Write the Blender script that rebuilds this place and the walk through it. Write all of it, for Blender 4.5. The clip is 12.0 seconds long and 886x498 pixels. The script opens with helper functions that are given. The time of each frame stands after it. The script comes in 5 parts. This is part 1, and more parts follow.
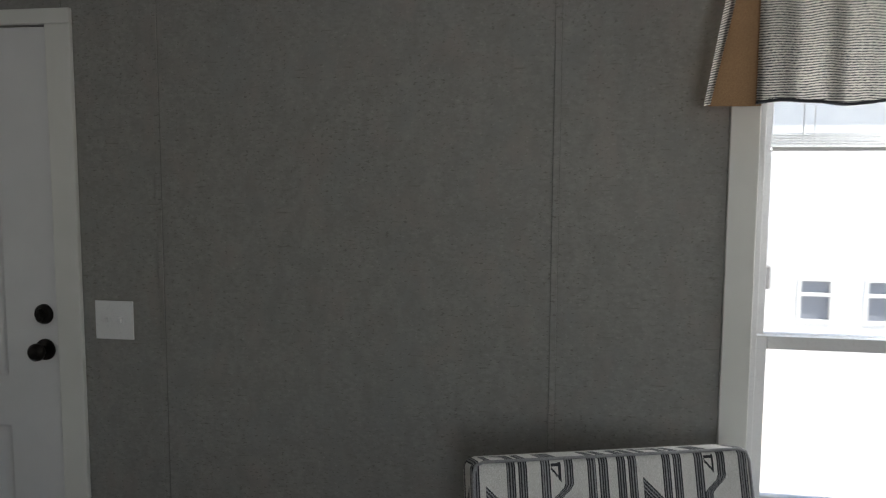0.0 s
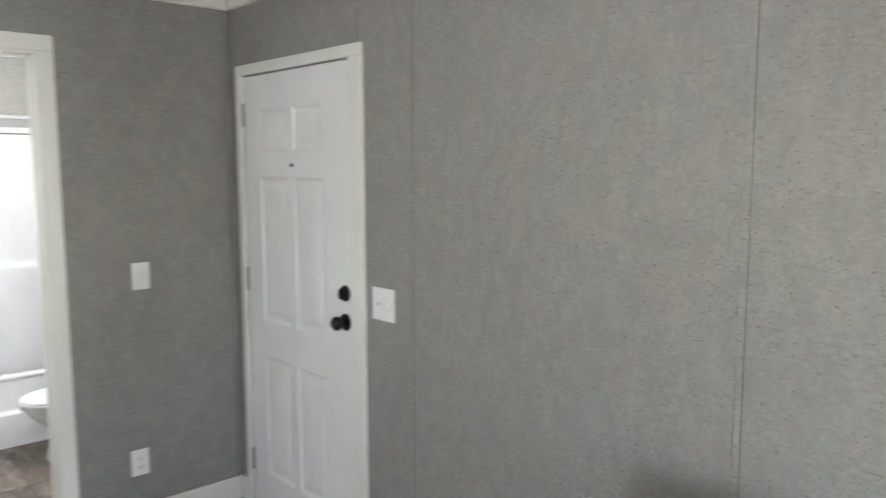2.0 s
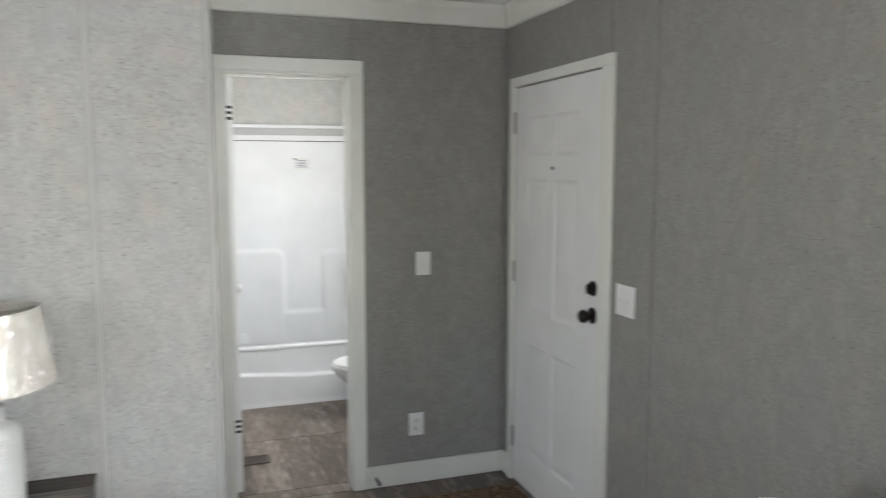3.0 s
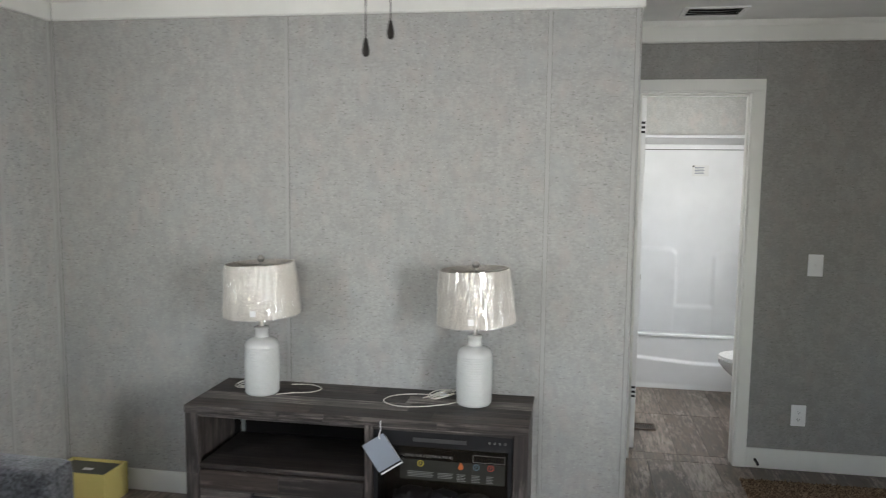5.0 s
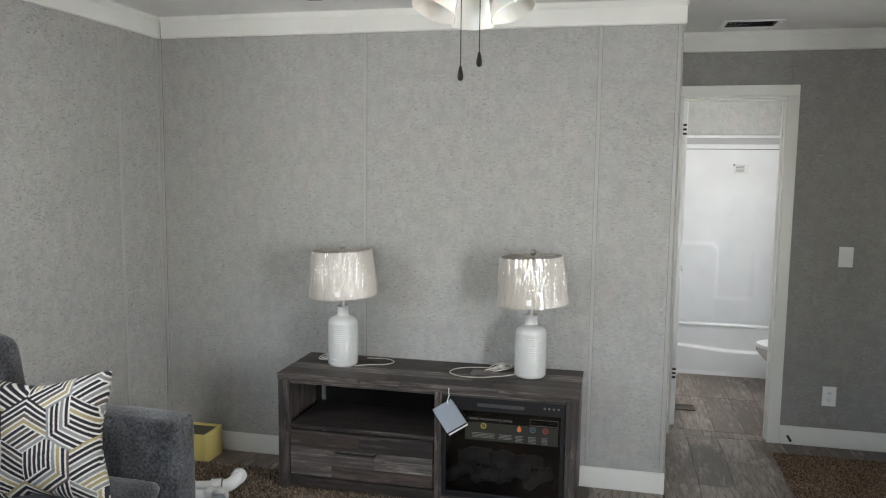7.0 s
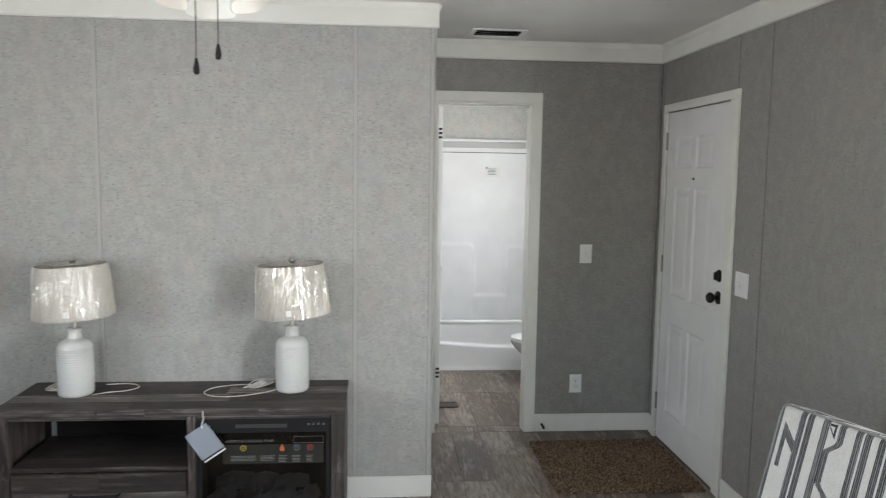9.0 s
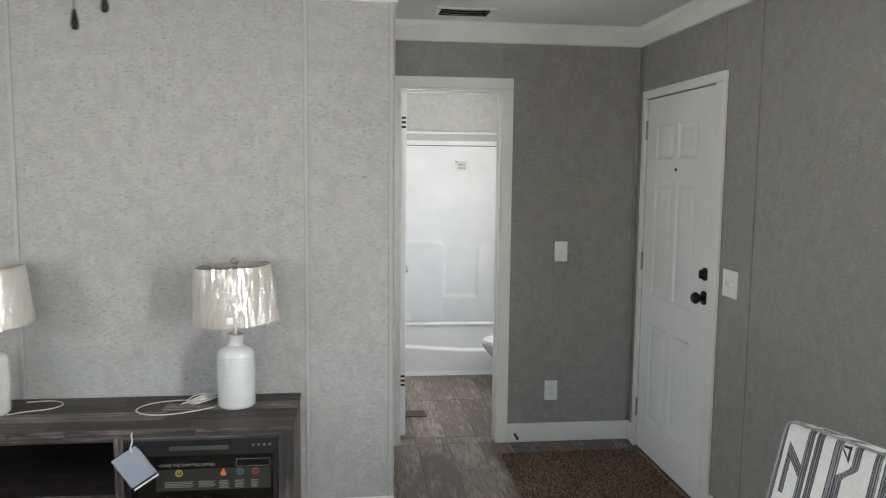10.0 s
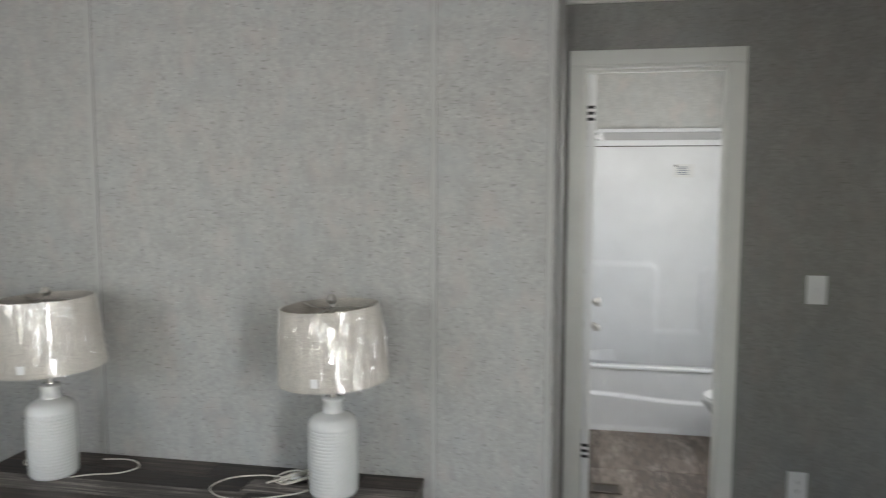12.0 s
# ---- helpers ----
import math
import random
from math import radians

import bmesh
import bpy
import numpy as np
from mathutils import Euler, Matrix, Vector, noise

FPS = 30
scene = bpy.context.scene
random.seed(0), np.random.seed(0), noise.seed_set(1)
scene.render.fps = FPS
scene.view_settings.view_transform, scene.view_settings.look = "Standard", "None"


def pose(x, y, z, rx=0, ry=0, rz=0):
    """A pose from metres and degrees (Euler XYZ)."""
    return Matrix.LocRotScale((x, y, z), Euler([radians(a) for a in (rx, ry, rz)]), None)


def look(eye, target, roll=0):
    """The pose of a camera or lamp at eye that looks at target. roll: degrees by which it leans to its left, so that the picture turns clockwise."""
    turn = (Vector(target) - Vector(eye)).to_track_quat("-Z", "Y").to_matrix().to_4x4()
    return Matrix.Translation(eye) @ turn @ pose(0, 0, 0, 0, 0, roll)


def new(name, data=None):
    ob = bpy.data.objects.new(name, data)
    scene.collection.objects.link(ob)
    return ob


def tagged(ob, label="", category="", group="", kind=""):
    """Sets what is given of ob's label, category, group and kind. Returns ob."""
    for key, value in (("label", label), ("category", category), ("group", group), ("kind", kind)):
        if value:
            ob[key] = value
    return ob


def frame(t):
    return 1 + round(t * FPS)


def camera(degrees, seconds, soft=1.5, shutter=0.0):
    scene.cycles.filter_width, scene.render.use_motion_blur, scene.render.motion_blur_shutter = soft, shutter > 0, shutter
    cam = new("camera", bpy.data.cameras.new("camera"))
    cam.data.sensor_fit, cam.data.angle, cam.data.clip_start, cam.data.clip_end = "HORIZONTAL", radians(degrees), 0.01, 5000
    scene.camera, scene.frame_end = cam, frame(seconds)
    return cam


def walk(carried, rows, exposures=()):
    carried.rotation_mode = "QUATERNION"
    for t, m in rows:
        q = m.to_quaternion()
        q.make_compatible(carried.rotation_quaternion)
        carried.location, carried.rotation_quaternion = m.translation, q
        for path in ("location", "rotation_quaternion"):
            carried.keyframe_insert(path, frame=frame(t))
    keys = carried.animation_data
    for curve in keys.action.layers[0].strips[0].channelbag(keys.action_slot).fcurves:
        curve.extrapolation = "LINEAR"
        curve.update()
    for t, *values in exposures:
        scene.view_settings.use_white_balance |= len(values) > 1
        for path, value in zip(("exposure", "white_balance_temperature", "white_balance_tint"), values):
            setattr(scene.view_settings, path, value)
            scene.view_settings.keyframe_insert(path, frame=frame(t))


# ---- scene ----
cam = camera(60.9, 12.0, soft=1.1, shutter=0.5)
EXPOSURE = [(0, 0.93), (0.5, 2.36), (1.0, 2.72), (1.5, 2.85), (2.0, 2.85), (2.5, 2.6), (3.0, 2.36), (3.5, 2.12), (5.5, 2.06), (7.5, 2.06), (9.5, 2.18), (11, 2.08), (12, 1.83)]
PATH = [
    (0, (-2.087, -1.582, 1.552), (-0.123, -1.257, 1.359), 0.3),
    (0.5, (-1.939, -1.800, 1.546), (-0.041, -1.207, 1.335), 0.2),
    (1, (-1.871, -1.946, 1.546), (-0.097, -1.045, 1.341), 0.0),
    (1.5, (-1.735, -2.099, 1.595), (-0.145, -0.907, 1.376), 0.2),
    (2, (-1.636, -2.342, 1.613), (-0.303, -0.868, 1.386), -0.1),
    (2.5, (-1.654, -2.543, 1.613), (-0.640, -0.833, 1.393), 0.1),
    (3, (-1.567, -2.650, 1.611), (-0.921, -0.770, 1.394), 0.0),
    (3.5, (-1.535, -2.804, 1.605), (-1.286, -0.830, 1.406), 0.2),
    (5.5, (-1.767, -3.491, 1.611), (-2.143, -1.537, 1.403), 0.7),
    (6, (-1.761, -3.622, 1.604), (-2.156, -1.673, 1.399), 0.7),
    (6.5, (-1.760, -3.724, 1.601), (-2.189, -1.782, 1.390), 0.7),
    (7, (-1.749, -3.786, 1.612), (-2.190, -1.847, 1.398), 0.7),
    (7.5, (-1.752, -3.805, 1.636), (-2.082, -1.845, 1.409), 1.2),
    (9.5, (-1.706, -3.505, 1.603), (-1.473, -1.529, 1.404), 0.6),
    (10, (-1.643, -3.315, 1.585), (-1.406, -1.339, 1.380), 0.6),
    (10.5, (-1.546, -3.062, 1.591), (-1.307, -1.086, 1.388), 0.5),
    (11, (-1.525, -2.757, 1.606), (-1.295, -0.781, 1.395), 0.3),
    (11.5, (-1.448, -2.544, 1.581), (-1.427, -0.554, 1.386), 0.1),
    (12, (-1.370, -2.335, 1.579), (-1.741, -0.379, 1.392), 0.1),
]
walk(cam, [(t, look(eye, target, roll)) for t, eye, target, roll in PATH], EXPOSURE)

# ---------------- world, sun, window light, added fill ----
world = bpy.data.worlds.new("world")
scene.world = world
world.use_nodes = True
wn = world.node_tree
sky = wn.nodes.new("ShaderNodeTexSky")
sky.sky_type, sky.sun_disc = "NISHITA", False
sky.sun_elevation, sky.sun_rotation = radians(55), radians(170)
wn.links.new(sky.outputs[0], wn.nodes["Background"].inputs[0])
wn.nodes["Background"].inputs[1].default_value = 0.15

sun = new("sun", bpy.data.lights.new("sun", "SUN"))
sun.data.energy, sun.data.angle, sun.data.color = 5.0, radians(0.6), (1, 0.95, 0.88)
sun.matrix_world = look((-1.4, -3.4, 5.8), (0, 0, 0))


def window_light(name, eye, target, w, h, energy, color):
    l = new(name, bpy.data.lights.new(name, "AREA"))
    l.data.shape, l.data.size, l.data.size_y = "RECTANGLE", w, h
    l.data.energy, l.data.color = energy, color
    l.matrix_world = look(eye, target)
    return l


DAY = (0.966, 0.985, 0.988)
window_light("daylight_living", (0.135, -2.735, 1.3), (-1.0, -2.735, 1.45), 0.42, 1.3, 17, DAY)
window_light("daylight_sofa", (-4.38, -2.3, 1.5), (-3, -2.3, 1.65), 0.9, 0.9, 7.5, DAY)
# added fill from the south: no window is known there
window_light("added_light_rear", (-2.2, -6.14, 1.45), (-2.2, -5, 1.55), 1.8, 1.1, 2.5, DAY)
# bathroom window is unseen and assumed; this light brightens the tub
window_light("assumed_light_bath", (0.16, 1.65, 1.55), (-1, 1.65, 1.4), 0.6, 0.8, 8.2, (0.985, 0.985, 0.965))

# ---------------- materials ----------------


def material(name, color, rough=0.6, metal=0.0, spec=0.5):
    m = bpy.data.materials.new(name)
    m.use_nodes = True
    b = m.node_tree.nodes["Principled BSDF"]
    b.inputs["Base Color"].default_value = (*color, 1)
    b.inputs["Roughness"].default_value = rough
    b.inputs["Metallic"].default_value = metal
    b.inputs["Specular IOR Level"].default_value = spec
    return m


class Nodes:
    """Short hands for the nodes of one material."""

    def __init__(self, m):
        self.t = m.node_tree
        self.b = self.t.nodes["Principled BSDF"]

    def node(self, kind):
        return self.t.nodes.new(kind)

    def link(self, a, b):
        self.t.links.new(a, b)

    def place(self, scale=(1, 1, 1), local=False, rnd=0.0):
        if local:
            src = self.node("ShaderNodeTexCoord").outputs["Object"]
        else:
            src = self.node("ShaderNodeNewGeometry").outputs["Position"]
        m = self.node("ShaderNodeMapping")
        m.inputs["Scale"].default_value = scale
        self.link(src, m.inputs["Vector"])
        if rnd:
            o = self.node("ShaderNodeObjectInfo")
            mul = self.math("MULTIPLY", o.outputs["Random"], rnd)
            self.link(mul, m.inputs["Location"])
        return m.outputs[0]

    def noise(self, vec, scale, detail=3.0, rough=0.55):
        n = self.node("ShaderNodeTexNoise")
        n.inputs["Scale"].default_value = scale
        n.inputs["Detail"].default_value = detail
        n.inputs["Roughness"].default_value = rough
        self.link(vec, n.inputs["Vector"])
        return n.outputs["Fac"]

    def ramp(self, fac, *stops):
        r = self.node("ShaderNodeValToRGB")
        e = r.color_ramp.elements
        while len(e) < len(stops):
            e.new(0.5)
        for k, (p, c) in zip(e, stops):
            k.position = p
            k.color = (*c, 1) if len(c) == 3 else c
        self.link(fac, r.inputs[0])
        return r.outputs[0]

    def mix(self, fac, a, b, how="MIX"):
        n = self.node("ShaderNodeMix")
        n.data_type, n.blend_type = "RGBA", how
        for s, v in ((n.inputs[0], fac), (n.inputs[6], a), (n.inputs[7], b)):
            if isinstance(v, (int, float)):
                s.default_value = v
            elif isinstance(v, tuple):
                s.default_value = (*v, 1)
            else:
                self.link(v, s)
        return n.outputs[2]

    def math(self, op, a, b=0.0):
        n = self.node("ShaderNodeMath")
        n.operation = op
        for s, v in zip(n.inputs, (a, b)):
            if isinstance(v, (int, float)):
                s.default_value = v
            else:
                self.link(v, s)
        return n.outputs[0]

    def color(self, out):
        self.link(out, self.b.inputs["Base Color"])

    def rough(self, out):
        self.link(out, self.b.inputs["Roughness"])

    def bump(self, height, strength=0.3, dist=0.002):
        n = self.node("ShaderNodeBump")
        n.inputs["Strength"].default_value = strength
        n.inputs["Distance"].default_value = dist
        self.link(height, n.inputs["Height"])
        self.link(n.outputs[0], self.b.inputs["Normal"])


def paper(name, base, dark, light, fleck=48, ink=0.6):
    """Vinyl wall board with a woven print: mottled ground, short level flecks."""
    m = material(name, base, 0.55, spec=0.35)
    n = Nodes(m)
    p = n.place((1, 1, 1))
    cloud = n.noise(p, 5.5, 4, 0.6)
    tint = n.noise(n.place((1.1, 1.1, 0.8)), 9, 2)
    weave = n.noise(n.place((1, 1, 1.7)), 48, 3, 0.6)
    fine = n.noise(n.place((1, 1, 1.6)), 260, 1)
    dash = n.noise(n.place((1, 1, 2.4)), fleck, 1, 0.4)
    drift = n.noise(p, 2.6, 3, 0.6)
    dash = n.math("ADD", dash, n.math("MULTIPLY", n.math("SUBTRACT", drift, 0.5), 0.22))
    speck = n.noise(n.place((1.3, 1.3, 2.2)), 60, 1, 0.4)
    thread = n.noise(n.place((0.5, 0.5, 5.0)), 30, 1, 0.4)
    c = n.mix(n.ramp(weave, (0.35, (0, 0, 0)), (0.65, (1, 1, 1))), tuple(v * 0.86 for v in base), tuple(min(1, v * 1.11) for v in base))
    c = n.mix(n.ramp(cloud, (0.35, (0.3,) * 3), (0.6, (0, 0, 0))), c, tuple(v * 0.84 for v in base))
    c = n.mix(n.ramp(tint, (0.52, (0, 0, 0)), (0.66, (0.8,) * 3)), c, (base[0] * 1.06, base[1] * 0.985, base[2] * 0.97))
    cool = n.noise(n.place((0.9, 0.9, 0.7)), 6.5, 3)
    c = n.mix(n.ramp(cool, (0.53, (0, 0, 0)), (0.66, (0.7,) * 3)), c, (base[0] * 0.94, base[1] * 0.97, base[2] * 1.0))
    c = n.mix(n.ramp(dash, (0.655, (0, 0, 0)), (0.70, (ink,) * 3)), c, dark)
    hue = n.noise(n.place((1, 1, 1.3)), 26, 3, 0.6)
    c = n.mix(n.ramp(hue, (0.5, (0, 0, 0)), (0.68, (0.45,) * 3)), c, (base[0] * 1.1, base[1] * 1.09, base[2] * 1.06))
    c = n.mix(n.ramp(thread, (0.70, (0, 0, 0)), (0.75, (0.4,) * 3)), c, dark)
    c = n.mix(n.ramp(speck, (0.665, (0, 0, 0)), (0.71, (0.4,) * 3)), c, light)
    mottle = n.noise(n.place((1, 1, 0.8)), 17, 4, 0.65)
    c = n.mix(n.ramp(mottle, (0.36, (0.55,) * 3), (0.52, (0, 0, 0))), c, tuple(v * 0.83 for v in base))
    c = n.mix(n.ramp(mottle, (0.55, (0, 0, 0)), (0.68, (0.5,) * 3)), c, tuple(v * 1.14 for v in base))
    n.color(c)
    n.rough(n.ramp(weave, (0.3, (0.48, 0.48, 0.48)), (0.7, (0.62, 0.62, 0.62))))
    n.bump(n.math("ADD", weave, fine), 0.18, 0.0008)
    return m


def paint(name, base, rough=0.4, bump=0.06):
    m = material(name, base, rough)
    n = Nodes(m)
    p = n.place()
    a, b = n.noise(p, 3, 3), n.noise(p, 140, 2)
    n.color(n.ramp(a, (0.3, tuple(v * 0.94 for v in base)), (0.7, tuple(min(1, v * 1.03) for v in base))))
    n.rough(n.ramp(b, (0.3, (rough - 0.06,) * 3), (0.7, (rough + 0.08,) * 3)))
    n.bump(b, bump, 0.001)
    return m


def planks(name, tones, streak, streak_scale=(9, 1.1, 9), axis_rnd=7.0, rough=0.42, wear=0.55, depth=0.55, strip=0.0):
    """Aged board: grain along one axis, a tone of its own per board, pale wear."""
    m = material(name, tones[0], rough)
    n = Nodes(m)
    o = n.node("ShaderNodeObjectInfo").outputs["Random"]
    tone = n.ramp(o, *[(i / (len(tones) - 1), c) for i, c in enumerate(tones)])
    v = n.place(streak_scale, rnd=axis_rnd)
    grain = n.noise(v, 6, 6, 0.7)
    patch = n.noise(n.place(tuple(1 + (v - 1) * 0.35 for v in streak_scale), rnd=axis_rnd), 3.0, 6, 0.68)
    c = n.mix(n.ramp(grain, (0.38, (depth,) * 3), (0.58, (0, 0, 0))), tone, tuple(v * 0.5 for v in tones[0]))
    w = n.math("MULTIPLY", n.ramp(patch, (0.48, (0, 0, 0)), (0.62, (1, 1, 1))), n.ramp(grain, (0.44, (0, 0, 0)), (0.58, (1, 1, 1))))
    c = n.mix(n.math("MULTIPLY", w, wear), c, streak)
    if strip:
        # narrow strips of differing age along the board
        long = tuple(v * (0.3 if v < 2 else 2.6) for v in streak_scale)
        band = n.noise(n.place(long, rnd=axis_rnd * 1.7), 3.2, 2, 0.5)
        c = n.mix(n.ramp(band, (0.42, (strip,) * 3), (0.5, (0, 0, 0))), c, tuple(v * 0.45 for v in tones[0]))
        saw = n.noise(n.place(tuple(v * (0.6 if v < 2 else 5.0) for v in streak_scale), rnd=axis_rnd), 5, 3, 0.6)
        c = n.mix(n.ramp(saw, (0.5, (0, 0, 0)), (0.62, (strip * 0.8,) * 3)), c, tuple(v * 0.35 for v in tones[0]))
    knot = n.noise(n.place(tuple(1 + (v - 1) * 0.2 for v in streak_scale), rnd=axis_rnd), 17, 3, 0.6)
    c = n.mix(n.ramp(knot, (0.64, (0, 0, 0)), (0.7, (0.75,) * 3)), c, tuple(v * 0.4 for v in tones[0]))
    n.color(c)
    n.rough(n.ramp(grain, (0.3, (rough - 0.08,) * 3), (0.7, (rough + 0.14,) * 3)))
    n.bump(grain, 0.22, 0.001)
    return m


def cloth(name, base, rough=0.9, scale=420, var=0.2, bump=0.4, local=True, sheen=0.0, weave=0.35):
    m = material(name, base, rough, spec=0.25)
    n = Nodes(m)
    p = n.place(local=local)
    a, b = n.noise(p, 9, 4), n.noise(p, scale, 2)
    c = n.ramp(a, (0.3, tuple(v * (1 - var) for v in base)), (0.7, tuple(min(1, v * (1 + var)) for v in base)))
    c = n.mix(weave, c, n.ramp(b, (0.3, (0, 0, 0)), (0.7, (1, 1, 1))), "OVERLAY")
    n.color(c)
    n.bump(b, bump, 0.002)
    if sheen:
        n.b.inputs["Sheen Weight"].default_value = sheen
        n.b.inputs["Sheen Roughness"].default_value = 0.4
    return m


PAPER_LIGHT = paper("pale_wall_board", (0.375, 0.373, 0.358), (0.165, 0.16, 0.15), (0.6, 0.595, 0.57))
PAPER_BATH = paper("bathroom_wall_board", (0.55, 0.55, 0.53), (0.43, 0.43, 0.41), (0.64, 0.64, 0.62))
PAPER_DARK = paper("grey_wall_board", (0.283, 0.276, 0.263), (0.13, 0.118, 0.105), (0.39, 0.38, 0.36), 74, 0.6)
# grey that holds the shade of the surround's recessed band
SHADED_BAND = paint("shaded_band_paint", (0.5, 0.5, 0.5), 0.5)
# dark tones for joint lines and the painted shadow along strip edges
JOINT_SHADE = paint("joint_shade", (0.13, 0.126, 0.118), 0.8)
JOINT_SHADE_GREY = paint("grey_joint_shade", (0.19, 0.185, 0.175), 0.8)
BATTEN_LIGHT = paint("pale_joint_strip", (0.39, 0.388, 0.372), 0.45)
WHITE_TRIM = paint("white_trim_paint", (0.76, 0.76, 0.72), 0.38)
WHITE_DOOR = paint("white_door_paint", (0.78, 0.78, 0.78), 0.36)
CEILING = paint("ceiling_paint", (0.78, 0.78, 0.76), 0.8, 0.25)
PLASTIC = paint("white_plastic", (0.82, 0.82, 0.82), 0.3, 0.01)
CORD = paint("ivory_cable", (0.6, 0.57, 0.51), 0.4, 0.01)
PVC = paint("white_pipe_plastic", (0.82, 0.83, 0.83), 0.28, 0.01)
FIBRE = paint("tub_gelcoat", (0.84, 0.85, 0.86), 0.18, 0.02)
CERAMIC = material("glazed_ceramic", (0.6, 0.605, 0.59), 0.04, spec=0.7)
CERAMIC.node_tree.nodes["Principled BSDF"].inputs["Coat Weight"].default_value = 0.6
CERAMIC.node_tree.nodes["Principled BSDF"].inputs["Coat Roughness"].default_value = 0.03
BRONZE = material("dark_bronze", (0.025, 0.022, 0.02), 0.35, 0.8)
NICKEL = material("brushed_nickel", (0.55, 0.53, 0.5), 0.3, 1.0)
STEEL = material("hinge_steel", (0.3, 0.29, 0.28), 0.4, 1.0)
BLACK = material("black_metal", (0.012, 0.012, 0.013), 0.38, 0.3)
VENT_METAL = material("brown_vent_enamel", (0.11, 0.085, 0.068), 0.45, 0.2)
DARK = material("black_plastic", (0.013, 0.013, 0.014), 0.4, spec=0.3)
# console back: the niche's shade is in this near-black colour
BACKBOARD = material("shade_black_hardboard", (0.01, 0.009, 0.009), 0.9, spec=0.1)
SUBFLOOR = paint("joint_filler", (0.05, 0.045, 0.04), 0.8)
FLOOR = planks("vinyl_floor_board", ((0.07, 0.048, 0.037), (0.19, 0.146, 0.118), (0.3, 0.243, 0.203), (0.1, 0.071, 0.056), (0.37, 0.312, 0.268), (0.14, 0.104, 0.083)),
               (0.44, 0.385, 0.34), (10, 1.3, 10), wear=0.65, rough=0.36, depth=0.75)
STAND_TONES = ((0.035, 0.027, 0.024), (0.075, 0.058, 0.051), (0.115, 0.096, 0.086), (0.05, 0.038, 0.034), (0.15, 0.13, 0.117))
STAND_DARK = planks("dark_reclaimed_board", ((0.03, 0.024, 0.022), (0.055, 0.042, 0.037)), (0.17, 0.145, 0.13), (1.1, 9, 9), rough=0.5, wear=0.4, depth=0.9, strip=0.7)
STAND_BROWN = planks("brown_reclaimed_board", ((0.06, 0.044, 0.037), (0.1, 0.075, 0.064)), (0.2, 0.17, 0.152), (1.1, 9, 9), rough=0.5, wear=0.45, depth=0.9, strip=0.7)
STAND_PALE = planks("pale_reclaimed_board", ((0.125, 0.107, 0.097), (0.2, 0.177, 0.162)), (0.4, 0.365, 0.335), (1.1, 9, 9), rough=0.5, wear=0.7, depth=0.9, strip=0.8)
STAND_X = planks("reclaimed_board", STAND_TONES, (0.24, 0.205, 0.185), (1.1, 9, 9), rough=0.5, wear=0.5, depth=0.9, strip=0.7)
STAND_Z = planks("reclaimed_post_board", STAND_TONES, (0.3, 0.265, 0.24), (9, 9, 1.1), rough=0.5, wear=0.5, depth=0.9, strip=0.7)
CHARCOAL = cloth("charcoal_chenille", (0.066, 0.068, 0.074), 0.95, 90, 0.5, 1.0, sheen=0.4, weave=0.6)
CREAM = cloth("cream_cotton", (0.56, 0.54, 0.49), 0.9, 500, 0.05)
BLACK_YARN = cloth("black_yarn", (0.022, 0.02, 0.026), 0.9, 500)
BROWN_YARN = cloth("brown_yarn", (0.10, 0.08, 0.07), 0.9, 500)
GREY_YARN = cloth("grey_yarn", (0.2, 0.2, 0.2), 0.9, 500)
GOLD_YARN = cloth("gold_yarn", (0.3, 0.25, 0.13), 0.9, 500)
STRIPE_DARK = cloth("slate_stripe_yarn", (0.035, 0.037, 0.042), 0.9, 500)
STRIPE_MID = cloth("grey_stripe_yarn", (0.25, 0.25, 0.26), 0.9, 500)
CHAIR_WHITE = cloth("off_white_upholstery", (0.63, 0.62, 0.6), 0.9, 420, 0.06)
TAN = cloth("tan_lining", (0.36, 0.22, 0.12), 0.9, 300, 0.08, weave=0.12)
SHADE = cloth("linen_shade", (0.47, 0.44, 0.395), 0.85, 380, 0.06, 0.25)
YELLOW = paint("yellow_card", (0.55, 0.46, 0.16), 0.55, 0.1)
BOX_INSIDE = paint("dark_box_lid", (0.075, 0.075, 0.06), 0.5)
PAPER_TAG = paint("grey_card", (0.27, 0.3, 0.345), 0.5)
WHITE_PAPER = paint("white_paper", (0.75, 0.75, 0.74), 0.6)
LEG_WOOD = planks("dark_leg_wood", ((0.05, 0.03, 0.02), (0.07, 0.045, 0.03)), (0.1, 0.07, 0.05), (9, 9, 1.1))
SIDING = paint("white_siding", (0.78, 0.78, 0.76), 0.6)
ROOFING = paint("roof_shingle", (0.2, 0.19, 0.18), 0.9, 0.4)
GROUND = paint("pale_gravel", (0.5, 0.48, 0.44), 0.9, 0.5)
# pane grey is lifted: the bright haze outside is put into it
HOUSE_GLASS = material("hazed_window_glass", (0.22, 0.24, 0.28), 0.15)


def shag(name, a, b, c):
    m = material(name, a, 0.95, spec=0.15)
    n = Nodes(m)
    r = n.node("ShaderNodeNewGeometry").outputs["Random Per Island"]
    big = n.noise(n.place(), 7, 3)
    col = n.ramp(r, (0.0, a), (0.5, b), (1.0, c))
    n.color(n.mix(0.15, col, n.ramp(big, (0.3, tuple(v * 0.6 for v in b)), (0.7, c))))
    return m


SHAG = shag("brown_shag", (0.03, 0.019, 0.012), (0.125, 0.083, 0.053), (0.34, 0.25, 0.17))
SHAG_LIVING = shag("dark_brown_shag", (0.025, 0.018, 0.013), (0.1, 0.073, 0.053), (0.36, 0.285, 0.21))

